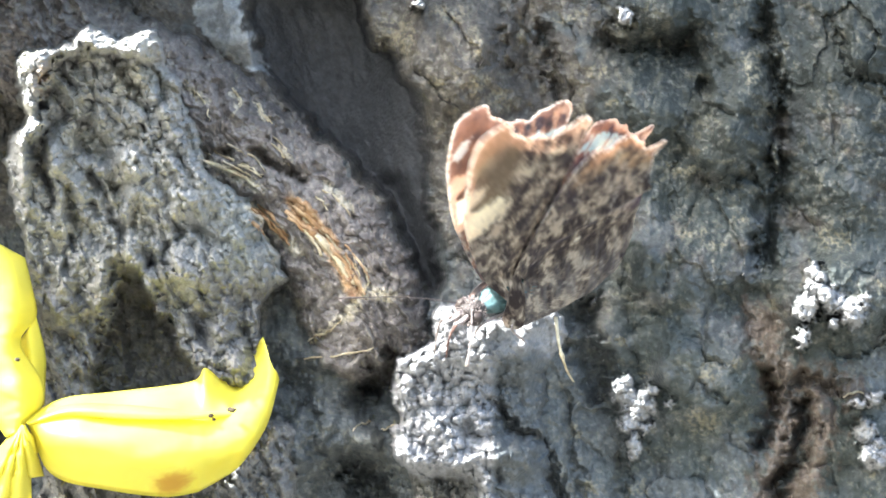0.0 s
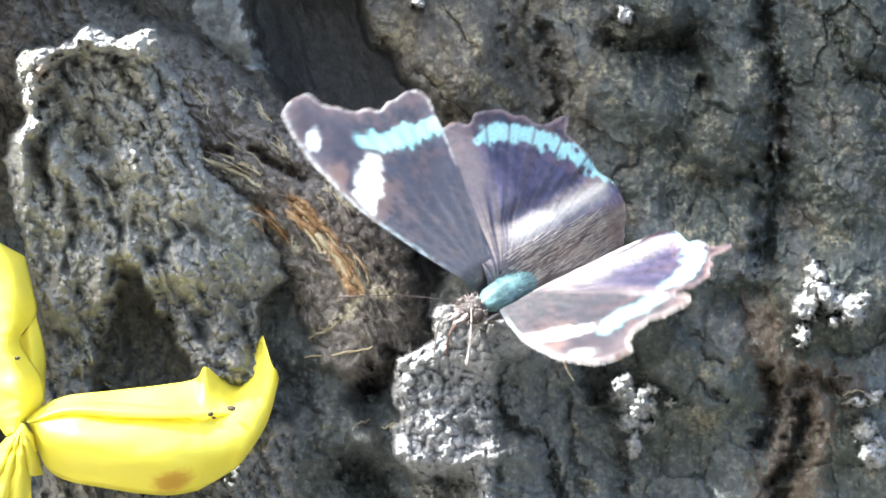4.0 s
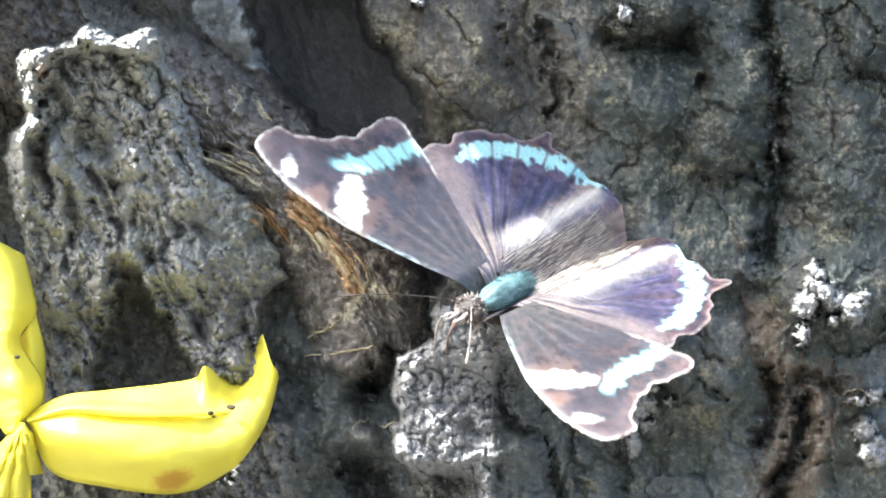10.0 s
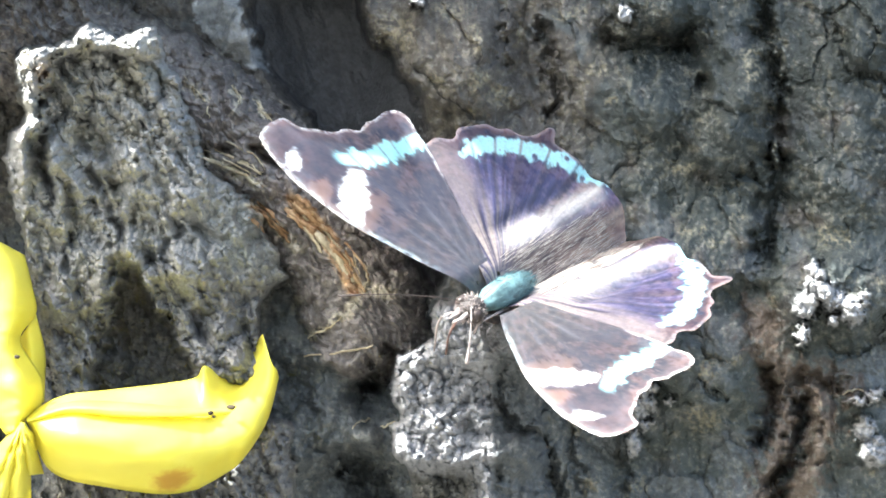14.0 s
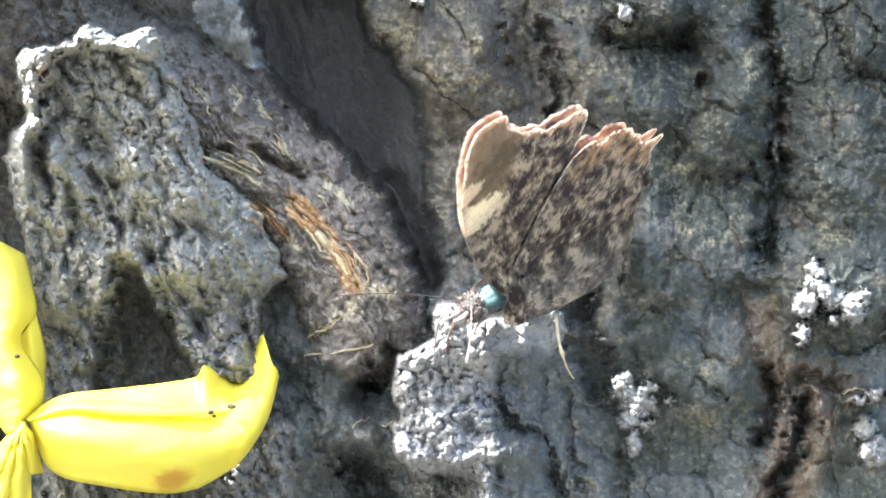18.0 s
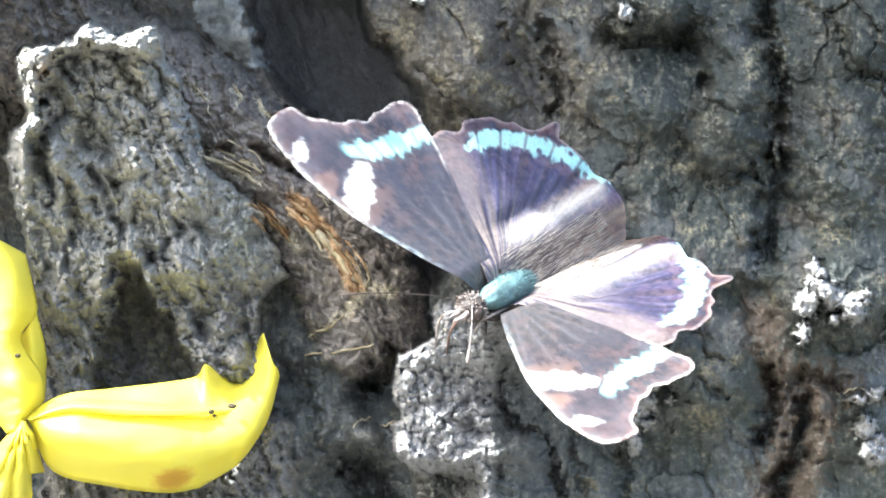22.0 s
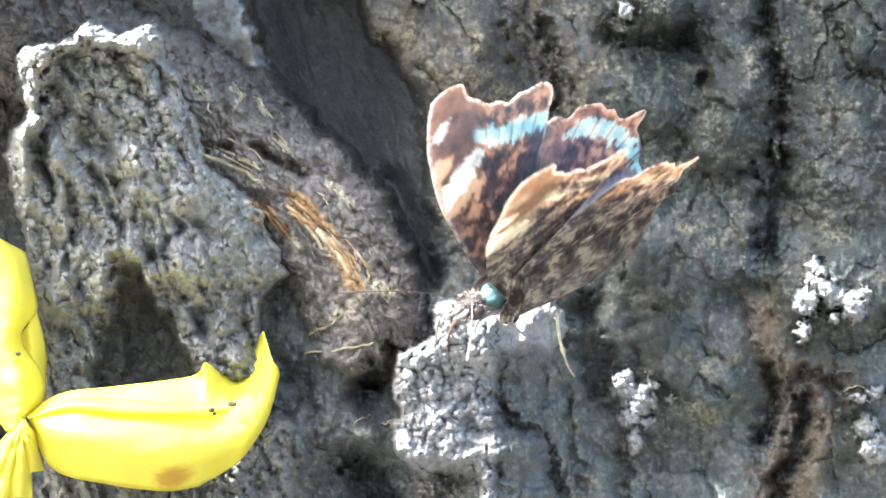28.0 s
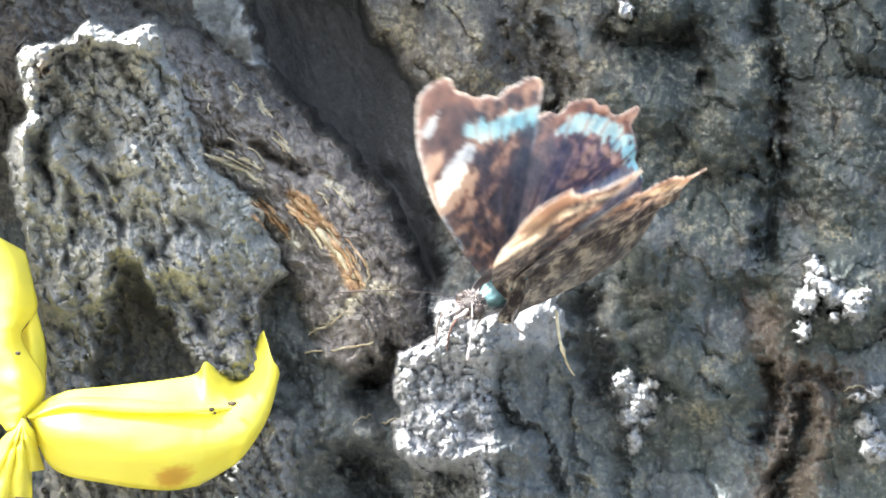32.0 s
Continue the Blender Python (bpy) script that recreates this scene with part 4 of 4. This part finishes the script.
def wing_material(name, shimmer, amount_of):
    m, nodes, links, bsdf = material(name)
    paint = nodes.new("ShaderNodeVertexColor")
    paint.layer_name = "scales"
    through_col = nodes.new("ShaderNodeVertexColor")
    through_col.layer_name = "glow"
    where = nodes.new("ShaderNodeTexCoord").outputs["Object"]
    grain = ramp(nodes, [(0.3, (0.7, 0.7, 0.7)), (0.7, (1.25, 1.25, 1.25))])
    links.new(noise_tex(nodes, links, where, 2600, 3, 0.6), grain.inputs[0])
    links.new(mixed(nodes, links, 1.0, paint.outputs[0], grain.outputs[0], "MULTIPLY"), bsdf.inputs["Base Color"])
    bsdf.inputs["Roughness"].default_value = 0.42
    gloss = nodes.new("ShaderNodeMath")
    gloss.operation = "MULTIPLY_ADD"
    gloss.inputs[1].default_value, gloss.inputs[2].default_value = 0.2, 0.1
    links.new(paint.outputs[1], gloss.inputs[0])
    links.new(gloss.outputs[0], bsdf.inputs["Specular IOR Level"])
    bsdf.inputs["Specular Tint"].default_value = (*shimmer, 1)
    bsdf.inputs["Sheen Weight"].default_value = 0.15
    bsdf.inputs["Sheen Roughness"].default_value = 0.45
    bsdf.inputs["Sheen Tint"].default_value = (*shimmer, 1)
    bump = nodes.new("ShaderNodeBump")
    bump.inputs["Strength"].default_value, bump.inputs["Distance"].default_value = 0.35, 0.0002
    links.new(noise_tex(nodes, links, where, 1500, 4, 0.6), bump.inputs["Height"])
    links.new(bump.outputs[0], bsdf.inputs["Normal"])
    glow = nodes.new("ShaderNodeBsdfTranslucent")
    links.new(through_col.outputs[0], glow.inputs[0])
    add = nodes.new("ShaderNodeMixShader")
    add.inputs[0].default_value = 0.4
    links.new(bsdf.outputs[0], add.inputs[1])
    links.new(glow.outputs[0], add.inputs[2])
    # the upper scales' bluish shimmer
    shine = nodes.new("ShaderNodeBsdfGlossy")
    shine.inputs[0].default_value, shine.inputs["Roughness"].default_value = (*shimmer, 1), 0.5
    links.new(bump.outputs[0], shine.inputs["Normal"])
    amount = nodes.new("ShaderNodeMath")
    amount.operation = "MULTIPLY"
    amount.inputs[1].default_value = amount_of
    links.new(paint.outputs[1], amount.inputs[0])
    coat = nodes.new("ShaderNodeMixShader")
    links.new(amount.outputs[0], coat.inputs[0])
    links.new(add.outputs[0], coat.inputs[1])
    links.new(shine.outputs[0], coat.inputs[2])
    links.new(coat.outputs[0], nodes["Material Output"].inputs["Surface"])
    return m


fore_scales = wing_material("forewing_scales", (0.8, 0.8, 1.0), 0.1)
hind_scales = wing_material("hindwing_scales", (0.74, 0.74, 1.0), 0.075)


def inner_fold(a, b):
    """The hindwing's inner margin: a pleat with a trough beside it, then rolled down along the abdomen."""
    line = b + 0.06 * a
    return (2.8 * np.exp(-((line - 70) / 15) ** 2) - 10 * np.exp(-((line - 106) / 17) ** 2)) * smooth(-80, -170, a) - 24 * smooth(58, -4, b) - 0.3 * np.clip(-b, 0, 60)


def build_wing(name, outline, root, upper, under, side, parent, label):
    """A wing in its own space: x ahead, y out from the body, z to the upper face; two scaled faces a hair apart."""
    rim = through_points([(a, b, 0) for a, b in outline + outline[:1]], 301)[:-1]
    n, rings = len(rim), 64
    ra = np.array([p.x for p in rim])
    rb = np.array([p.y for p in rim])
    k = (np.arange(rings) + 1.0) / rings
    k = 1 - (1 - k) ** 1.25
    a = (root[0] + (ra - root[0])[None, :] * k[:, None]).reshape(-1)
    b = (root[1] + (rb - root[1])[None, :] * k[:, None]).reshape(-1)
    ragged = 1.4 * fbm(a / 9, b / 9, 2, 301)
    edge, _ = line_distance(a, b, [(p.x, p.y) for p in rim[::3]] + [(rim[0].x, rim[0].y)])
    a, b = a + ragged * (edge < 3), b + ragged * (edge < 3)
    r = np.hypot(a - root[0], b - root[1])
    ang = np.arctan2(b - root[1], a - root[0])
    # cambered, with shallow pleats along the veins, the inner edge rolled down
    z = 0.2 * np.sin(ang * 26) * smooth(60, 260, r) + 6 * np.minimum(fbm(a / 160, b / 160, 2, 311), 0) - 3 * (r / 480) - (2.25 if outline is HIND else 1.0)
    if outline is HIND:
        z = z + inner_fold(a, b)
    else:
        z = z - 36 * smooth(70, -4, b) - 0.4 * np.clip(-b, 0, 60)
    verts, cols = [], []
    for lift, paint in ((0.5, upper), (-0.5, under)):
        verts.append(np.stack([a * UNIT, side * b * UNIT, (z + lift) * UNIT], -1))
        c = np.clip(paint(a, b, edge), 0, 1)
        cols.append(c)
    light = np.maximum(cols[0].mean(1), 0)
    ground_tone = np.clip(cols[1].mean(1) / 0.26, 0, 1.5)
    glow = np.tile(np.array((0.84, 0.49, 0.36)), (len(a), 1)) * np.clip(0.25 + 0.55 * ground_tone + 0.3 * fbm(a / 26, b / 26, 4, 321), 0.12, 1.2)[:, None]
    glow = tint(glow, (0.95, 0.92, 0.88), np.maximum(smooth(0.25, 0.6, light), 0.4 * smooth(0.26, 0.5, cols[1].mean(1))))
    thick = smooth(330, 120, r) * (0.8 if outline is HIND else 0.45)
    glow = glow * (1 - thick)[:, None]
    verts = np.concatenate(verts)
    colours = np.concatenate(cols)
    plain = (np.array((0.03, 0.022, 0.016)) + 1.35 * cols[1]) * (1 - 0.6 * thick)[:, None]
    plain = tint(plain, (0.95, 0.85, 0.68), 0.8 * smooth(0.26, 0.5, cols[1].mean(1)))
    glow = np.concatenate([glow, plain])
    m = n * rings
    faces = []
    for top, base in ((True, 0), (False, m)):
        idx = np.arange(m).reshape(rings, n) + base
        nxt = np.roll(idx, -1, axis=1)
        q = np.stack([idx[:-1], idx[1:], nxt[1:], nxt[:-1]], -1).reshape(-1, 4)
        faces += (q if (top == (side > 0)) else q[:, ::-1]).tolist()
    last = np.arange(n) + m - n
    faces += np.stack([last, last + m, np.roll(last, -1) + m, np.roll(last, -1)], -1).tolist()
    ob = sheet(name, verts.tolist(), faces, hind_scales if outline is HIND else fore_scales, parent, label)
    for layer, data in (("scales", colours), ("glow", glow)):
        att = ob.data.color_attributes.new(layer, "FLOAT_COLOR", "POINT")
        gloss = np.repeat([0.75, 0.06], len(data) // 2)[:, None]
        att.data.foreach_set("color", np.concatenate([data, gloss], 1).astype(np.float32).ravel())
    return ob


def plain_material(name, colour, rough=0.6, fine=1500, spread_by=0.35, spec=0.4):
    m, nodes, links, bsdf = material(name)
    where = nodes.new("ShaderNodeTexCoord").outputs["Object"]
    c = ramp(nodes, [(0.3, tuple(x * (1 - spread_by) for x in colour)), (0.7, tuple(min(1, x * (1 + spread_by)) for x in colour))])
    links.new(noise_tex(nodes, links, where, fine, 4, 0.65), c.inputs[0])
    links.new(c.outputs[0], bsdf.inputs["Base Color"])
    bsdf.inputs["Roughness"].default_value, bsdf.inputs["Specular IOR Level"].default_value = rough, spec
    bump = nodes.new("ShaderNodeBump")
    bump.inputs["Strength"].default_value, bump.inputs["Distance"].default_value = 0.5, 0.0002
    links.new(noise_tex(nodes, links, where, fine * 2, 4, 0.65), bump.inputs["Height"])
    links.new(bump.outputs[0], bsdf.inputs["Normal"])
    return m


teal_fur = plain_material("teal_fur", (0.09, 0.16, 0.17), 0.5, 700, 0.6)
brown_fur = plain_material("brown_fur", (0.05, 0.043, 0.042), 0.7, 900, 0.6)
pale_hair = plain_material("pale_hair", (0.6, 0.54, 0.48), 0.5)
teal_hair = plain_material("teal_hair", (0.105, 0.185, 0.2), 0.5, 500, 0.6)
dark_chitin = plain_material("dark_chitin", (0.04, 0.03, 0.028), 0.3)
pale_chitin = plain_material("pale_chitin", (0.3, 0.26, 0.25), 0.45)


def blob(name, centre, radii, mat, parent, label="", bumps=0.06, seed=0):
    bm = bmesh.new()
    bmesh.ops.create_icosphere(bm, subdivisions=4, radius=1)
    for w in bm.verts:
        k = 1 + bumps * noise.fractal(w.co * 2.4 + Vector((seed, 0, 0)), 1, 2, 3)
        w.co = Vector([c * UNIT + q * r * UNIT * k for c, q, r in zip(centre, w.co, radii)])
    return part(name, bm, mat, parent, label)


def tube(bm, places, radii, sides=7):
    rings = []
    for i, (p, r) in enumerate(zip(places, radii)):
        way = (places[min(i + 1, len(places) - 1)] - places[max(i - 1, 0)]).normalized()
        s = way.orthogonal().normalized()
        t = way.cross(s)
        rings.append([bm.verts.new(p + r * (math.cos(2 * math.pi * j / sides) * s + math.sin(2 * math.pi * j / sides) * t)) for j in range(sides)])
    for x, y in zip(rings, rings[1:]):
        for j in range(sides):
            bm.faces.new((x[j], x[(j + 1) % sides], y[(j + 1) % sides], y[j]))
    bm.faces.new(rings[0][::-1])
    bm.faces.new(rings[-1])


def strands(name, roots, mat, parent, label="", kind_of=True):
    """Fine tapering hairs in one mesh: pairs of root and tip."""
    bm = bmesh.new()
    for root, tip, width in roots:
        way = (tip - root)
        s = way.orthogonal().normalized() * width
        t = way.cross(s).normalized() * width
        m = root + way * 0.55 + way.length * 0.06 * s.normalized()
        base = [bm.verts.new(root + q) for q in (s, -0.5 * s + t, -0.5 * s - t)]
        mid = [bm.verts.new(m + q * 0.7) for q in (s, -0.5 * s + t, -0.5 * s - t)]
        end = bm.verts.new(tip)
        for j in range(3):
            bm.faces.new((base[j], base[(j + 1) % 3], mid[(j + 1) % 3], mid[j]))
            bm.faces.new((mid[j], mid[(j + 1) % 3], end))
    ob = part(name, bm, mat, parent, label)
    return tagged(ob, kind="stuff") if kind_of else ob


BODY = Matrix.Translation(SEAT) @ Matrix((AHEAD, ASIDE, ABOVE)).transposed().to_4x4()


def local(u, v, depth):
    """Plan place at that many units nearer than the body's seat, in the butterfly's own space."""
    d = (LENS - depth) * UNIT
    return BODY.inverted() @ Vector(((u - 784) * d / LENS, EYE + d, (441 - v) * d / LENS))


def build_butterfly():
    fly = tagged(new("butterfly"), "dark butterfly with pale blue wing bands, perched on bark knob", "butterfly")
    fly.matrix_basis = BODY
    rng = random.Random(4)
    thorax = blob("thorax", (-54, 0, -4), (68, 26, 27), teal_fur, fly, "furry blue-green thorax", 0.08)
    fur = []
    for _ in range(700):
        th, ph = rng.uniform(0, 2 * math.pi), rng.uniform(-1, 1)
        q = Vector((ph, math.sqrt(1 - ph * ph) * math.cos(th), math.sqrt(1 - ph * ph) * math.sin(th)))
        root = Vector((-54 + q.x * 66, q.y * 24, q.z * 25 - 4))
        tip = root + (q * 5 + Vector((-12, rng.uniform(-4, 4), rng.uniform(-3, 3)))) * rng.uniform(0.6, 1.3)
        fur.append((root * UNIT, tip * UNIT, 0.9 * UNIT))
    strands("thorax_hair", fur, teal_hair, thorax)
    abdomen = blob("abdomen", (-190, 0, -46), (112, 17, 16), brown_fur, fly, "slender brown abdomen", 0.05, 3)
    head = blob("head", (30, 0, -6), (24, 23, 20), brown_fur, fly, "", 0.2, 5)
    fur = []
    for _ in range(260):
        th, ph = rng.uniform(0, 2 * math.pi), rng.uniform(-1, 1)
        q = Vector((ph, math.sqrt(1 - ph * ph) * math.cos(th), math.sqrt(1 - ph * ph) * math.sin(th)))
        root = Vector((30 + q.x * 23, q.y * 22, q.z * 19 - 6))
        tip = root + (q * 9 + Vector((rng.uniform(-3, 8), rng.uniform(-4, 4), rng.uniform(-4, 4)))) * rng.uniform(0.6, 1.3)
        fur.append((root * UNIT, tip * UNIT, 1.0 * UNIT))
    strands("head_hair", fur, pale_chitin, head)
    for s in (-1, 1):
        blob("eye", (38, s * 19, -4), (14, 11, 15), dark_chitin, head, "dark compound eye", 0)
        bm = bmesh.new()
        places = [Vector((48, s * 7, -4)) * UNIT, Vector((62, s * 7, -12)) * UNIT, Vector((80, s * 5, -12)) * UNIT]
        tube(bm, places, [5 * UNIT, 4.5 * UNIT, 1.5 * UNIT])
        part("palp", bm, pale_chitin, head)
    for tip_u, tip_v, tip_d in ((598, 524, 60), (826, 645, 40)):
        thin = 0.8 if tip_u < 700 else 1.6
        bm = bmesh.new()
        end = local(tip_u, tip_v, tip_d)
        start = Vector((46, -8 if tip_u < 700 else 8, 12)) * UNIT
        places = [start.lerp(end, k / 24) + Vector((0, 0, 10 * UNIT * math.sin(math.pi * k / 24))) for k in range(25)]
        tube(bm, places, [thin * (1.0 if k < 20 else 1.0 + 1.5 * math.sin(math.pi * (k - 19) / 6.5)) * UNIT for k in range(25)])
        part("antenna", bm, pale_chitin if tip_u > 700 else dark_chitin, head, "thin clubbed antenna")
    bm = bmesh.new()
    places = [Vector((56, 0, -18)) * UNIT] + [local(796, 590, 10), local(789, 628, -70)]
    tube(bm, through_points(places, 12), [1.6 * UNIT] * 12)
    part("proboscis", bm, plain_material("amber_tube", (0.14, 0.07, 0.055), 0.4), head, "reddish proboscis touching the bark")
    for hip, knee, foot in (((-6, 12, -24), (784, 560, 10), (768, 622, -60)), ((-20, -12, -24), (812, 556, 10), (790, 606, -60)), ((-50, 22, -24), (852, 570, 10), (838, 592, -60)), ((-90, 22, -24), (905, 575, -10), (930, 602, -60))):
        bm = bmesh.new()
        pts = through_points([Vector(hip) * UNIT, local(*knee), local(*foot)], 14)
        tube(bm, pts, [(3.0 - 1.3 * k / 13) * UNIT for k in range(14)])
        part("leg", bm, pale_chitin, fly, "thin pale leg")
    wings = []
    for s in (1, -1):
        f = build_wing("forewing", FORE, (-28, 34), fore_upper, fore_under, s, fly, "dark forewing with white patch and blue band")
        h = build_wing("hindwing", HIND, (-70, 34), hind_upper, hind_under, s, fly, "dark hindwing with blue band and mottled underside")
        hairs = []
        for _ in range(380):
            a, b = rng.uniform(-350, -90), rng.uniform(-30, 62)
            way = Vector((-1, 0.06 + rng.uniform(-0.06, 0.1), 0.03)) * rng.uniform(30, 55)
            root = Vector((a, b, 1.5 + float(inner_fold(np.array(a), np.array(b))) - 2.25 - 3 * math.hypot(a + 70, b - 34) / 480))
            tip = root + way
            tip.z = 4.0 + float(inner_fold(np.array(tip.x), np.array(tip.y))) - 2.25 - 3 * math.hypot(tip.x + 70, tip.y - 34) / 480
            hairs.append((Vector((root.x, s * root.y, root.z)) * UNIT, Vector((tip.x, s * tip.y, tip.z)) * UNIT, 0.5 * UNIT))
        strands("wing_hair", hairs, pale_hair, h, "long pale hairs")
        wings += [(f, s, True), (h, s, False)]
    return abdomen, wings


abdomen, wings = build_butterfly()


def hind_turn(t):
    return float(np.interp(t, [0, 2, 6.6, 20, 30], [4.5, 7, 4.5, 4, 3]))


def folded(x):
    return float(smooth(12, 2, np.array([x * 1.0]))[0])


def wing_pose(t, x, s, front):
    """A wing let down x degrees from upright; the left pair lags behind the right by an angle that drifts."""
    k = math.sin(radians(x))
    if s > 0:
        drift = float(np.interp(t, [1, 6, 8, 10, 12, 14, 17, 19, 22, 29], [-9, -10.7, -10.7, -7.2, -5.6, -5, -2.8, 0, 0.8, -5]))
        wide = float(smooth(25, 50, np.array([x * 1.0]))[0])
        behind = [5, 6, 9, 9, 7, 2, -1, 0, 4] if front else [5, 5, 7, 6, 4, -1.5, -4, -2, 3]
        near = max(x - float(np.interp(x, [0, 3, 6, 8, 10, 14, 18, 24, 32], behind)) * (1 - wide) + drift * wide, -0.5 - x)
        if front:
            x = near
        else:
            x = (near + 0.1) * (1 - wide) + (x + 0.7 * drift) * wide
    sweep = (-1.4 * k) if front else 0.0
    shut = folded(x)
    turn = (0.4 if front else hind_turn(t)) * shut
    aside = (2 if front else 7) * UNIT * shut
    if not front:
        sweep += 5.0 * shut
    return pose(0, aside, 0, 0, 0, turn) @ pose(0, 0, 0, s * (90 - x)) @ pose(0, 0, 0, 0, 0, s * sweep)


def motions():
    """The wings' beat: seconds, and degrees by which each wing is let down from upright."""
    beat = ((0, 7.4), (0.2, 17.9), (0.4, 29.7), (0.6, 46.3), (0.8, 70.6), (1, 58.9), (1.2, 46.3), (1.4, 18.4), (1.6, 1.9), (1.8, 1.2), (2, 1.2), (2.4, 1.4), (2.8, 3.9), (3, 6.8),
                (3.2, 13.5), (3.4, 23.2), (3.5, 30.6), (3.7, 58.9), (3.9, 68.9), (4.1, 49.0), (4.3, 15.5), (4.5, 1.9), (5, 1.4), (5.2, 7.7), (5.4, 29.8), (5.5, 41.5), (5.6, 54.9), (5.8,
                74.2), (6, 57.2), (6.2, 27.6), (6.4, 1.0), (6.6, 1.0), (6.8, 5.8), (7, 5.3), (7.2, 11.6), (7.4, 29.2), (7.6, 54.0), (7.8, 80.0), (8, 72.0), (8.2, 42.0), (8.4, 19.3),
                (8.6, 2.1), (8.8, 3.7), (9, 7.7), (9.2, 14.8), (9.4, 36.1), (9.6, 61.8), (9.8, 81.0), (10, 77.5), (10.2, 47.0), (10.4, 22.7), (10.6, 1.9), (10.8, 2.4), (11, 5.1), (11.2,
                14.0), (11.4, 23.7), (11.6, 38.9), (11.8, 64.5), (12, 77.0), (12.2, 59.5), (12.4, 33.5), (12.6, 10.2), (12.8, 1.0), (13, 2.9), (13.2, 8.0), (13.4, 15.5), (13.6, 28.0),
                (13.8, 50.0), (14, 74.5), (14.2, 73.0), (14.4, 52.2), (14.5, 40.5), (14.7, 12.6), (14.9, 1.9), (15.6, 1.9), (15.9, 3.9), (16.2, 13.5), (16.4, 32.4), (16.5, 46.0), (16.6,
                59.5), (16.8, 80.0), (17, 81.0), (17.2, 60.5), (17.4, 31.4), (17.6, 10.9), (17.8, 1.0), (18, 3.7), (18.2, 15.2), (18.4, 22.0), (18.6, 37.2), (18.8, 60.5), (19, 76.5),
                (19.2, 70.6), (19.4, 49.7), (19.6, 28.8), (19.8, 7.7), (20, 1.0), (20.4, 1.0), (20.8, 1.0), (21, 1.7), (21.2, 8.0), (21.4, 14.5), (21.6, 28.8), (21.8, 48.8), (22, 70.6),
                (22.2, 73.0), (22.4, 60.5), (22.6, 34.8), (22.8, 14.0), (23, 1.9), (23.4, 1.0), (24.6, 1.0), (24.8, 1.4), (25, 6.3), (25.2, 15.2), (25.4, 27.4), (25.5, 34.3), (25.7,
                60.9), (25.9, 73.6), (26.1, 54.5), (26.3, 19.3), (26.5, 1.9), (27.3, 1.4), (27.5, 2.9), (27.6, 4.3), (27.8, 10.6), (28, 14.3), (28.2, 24.2), (28.4, 39.6), (28.5, 50.9),
                (28.6, 60.5), (28.8, 70.6), (29, 58.9), (29.2, 35.2), (29.4, 13.5), (29.6, 2.4), (29.8, 1.4), (30.2, 1.4), (30.4, 2.9), (30.6, 6.0), (30.8, 14.8), (31, 20.1), (31.2,
                42.5), (31.4, 64.5), (31.6, 60.5), (31.8, 41.0), (32, 18.0))
    for wing, s, front in wings:
        walk(wing, [(t, wing_pose(t, x, s, front)) for t, x in beat])
    walk(abdomen, [(t, pose(0, 7 * UNIT * folded(x), 0, 0, 0, hind_turn(t) * folded(x))) for t, x in beat])


motions()
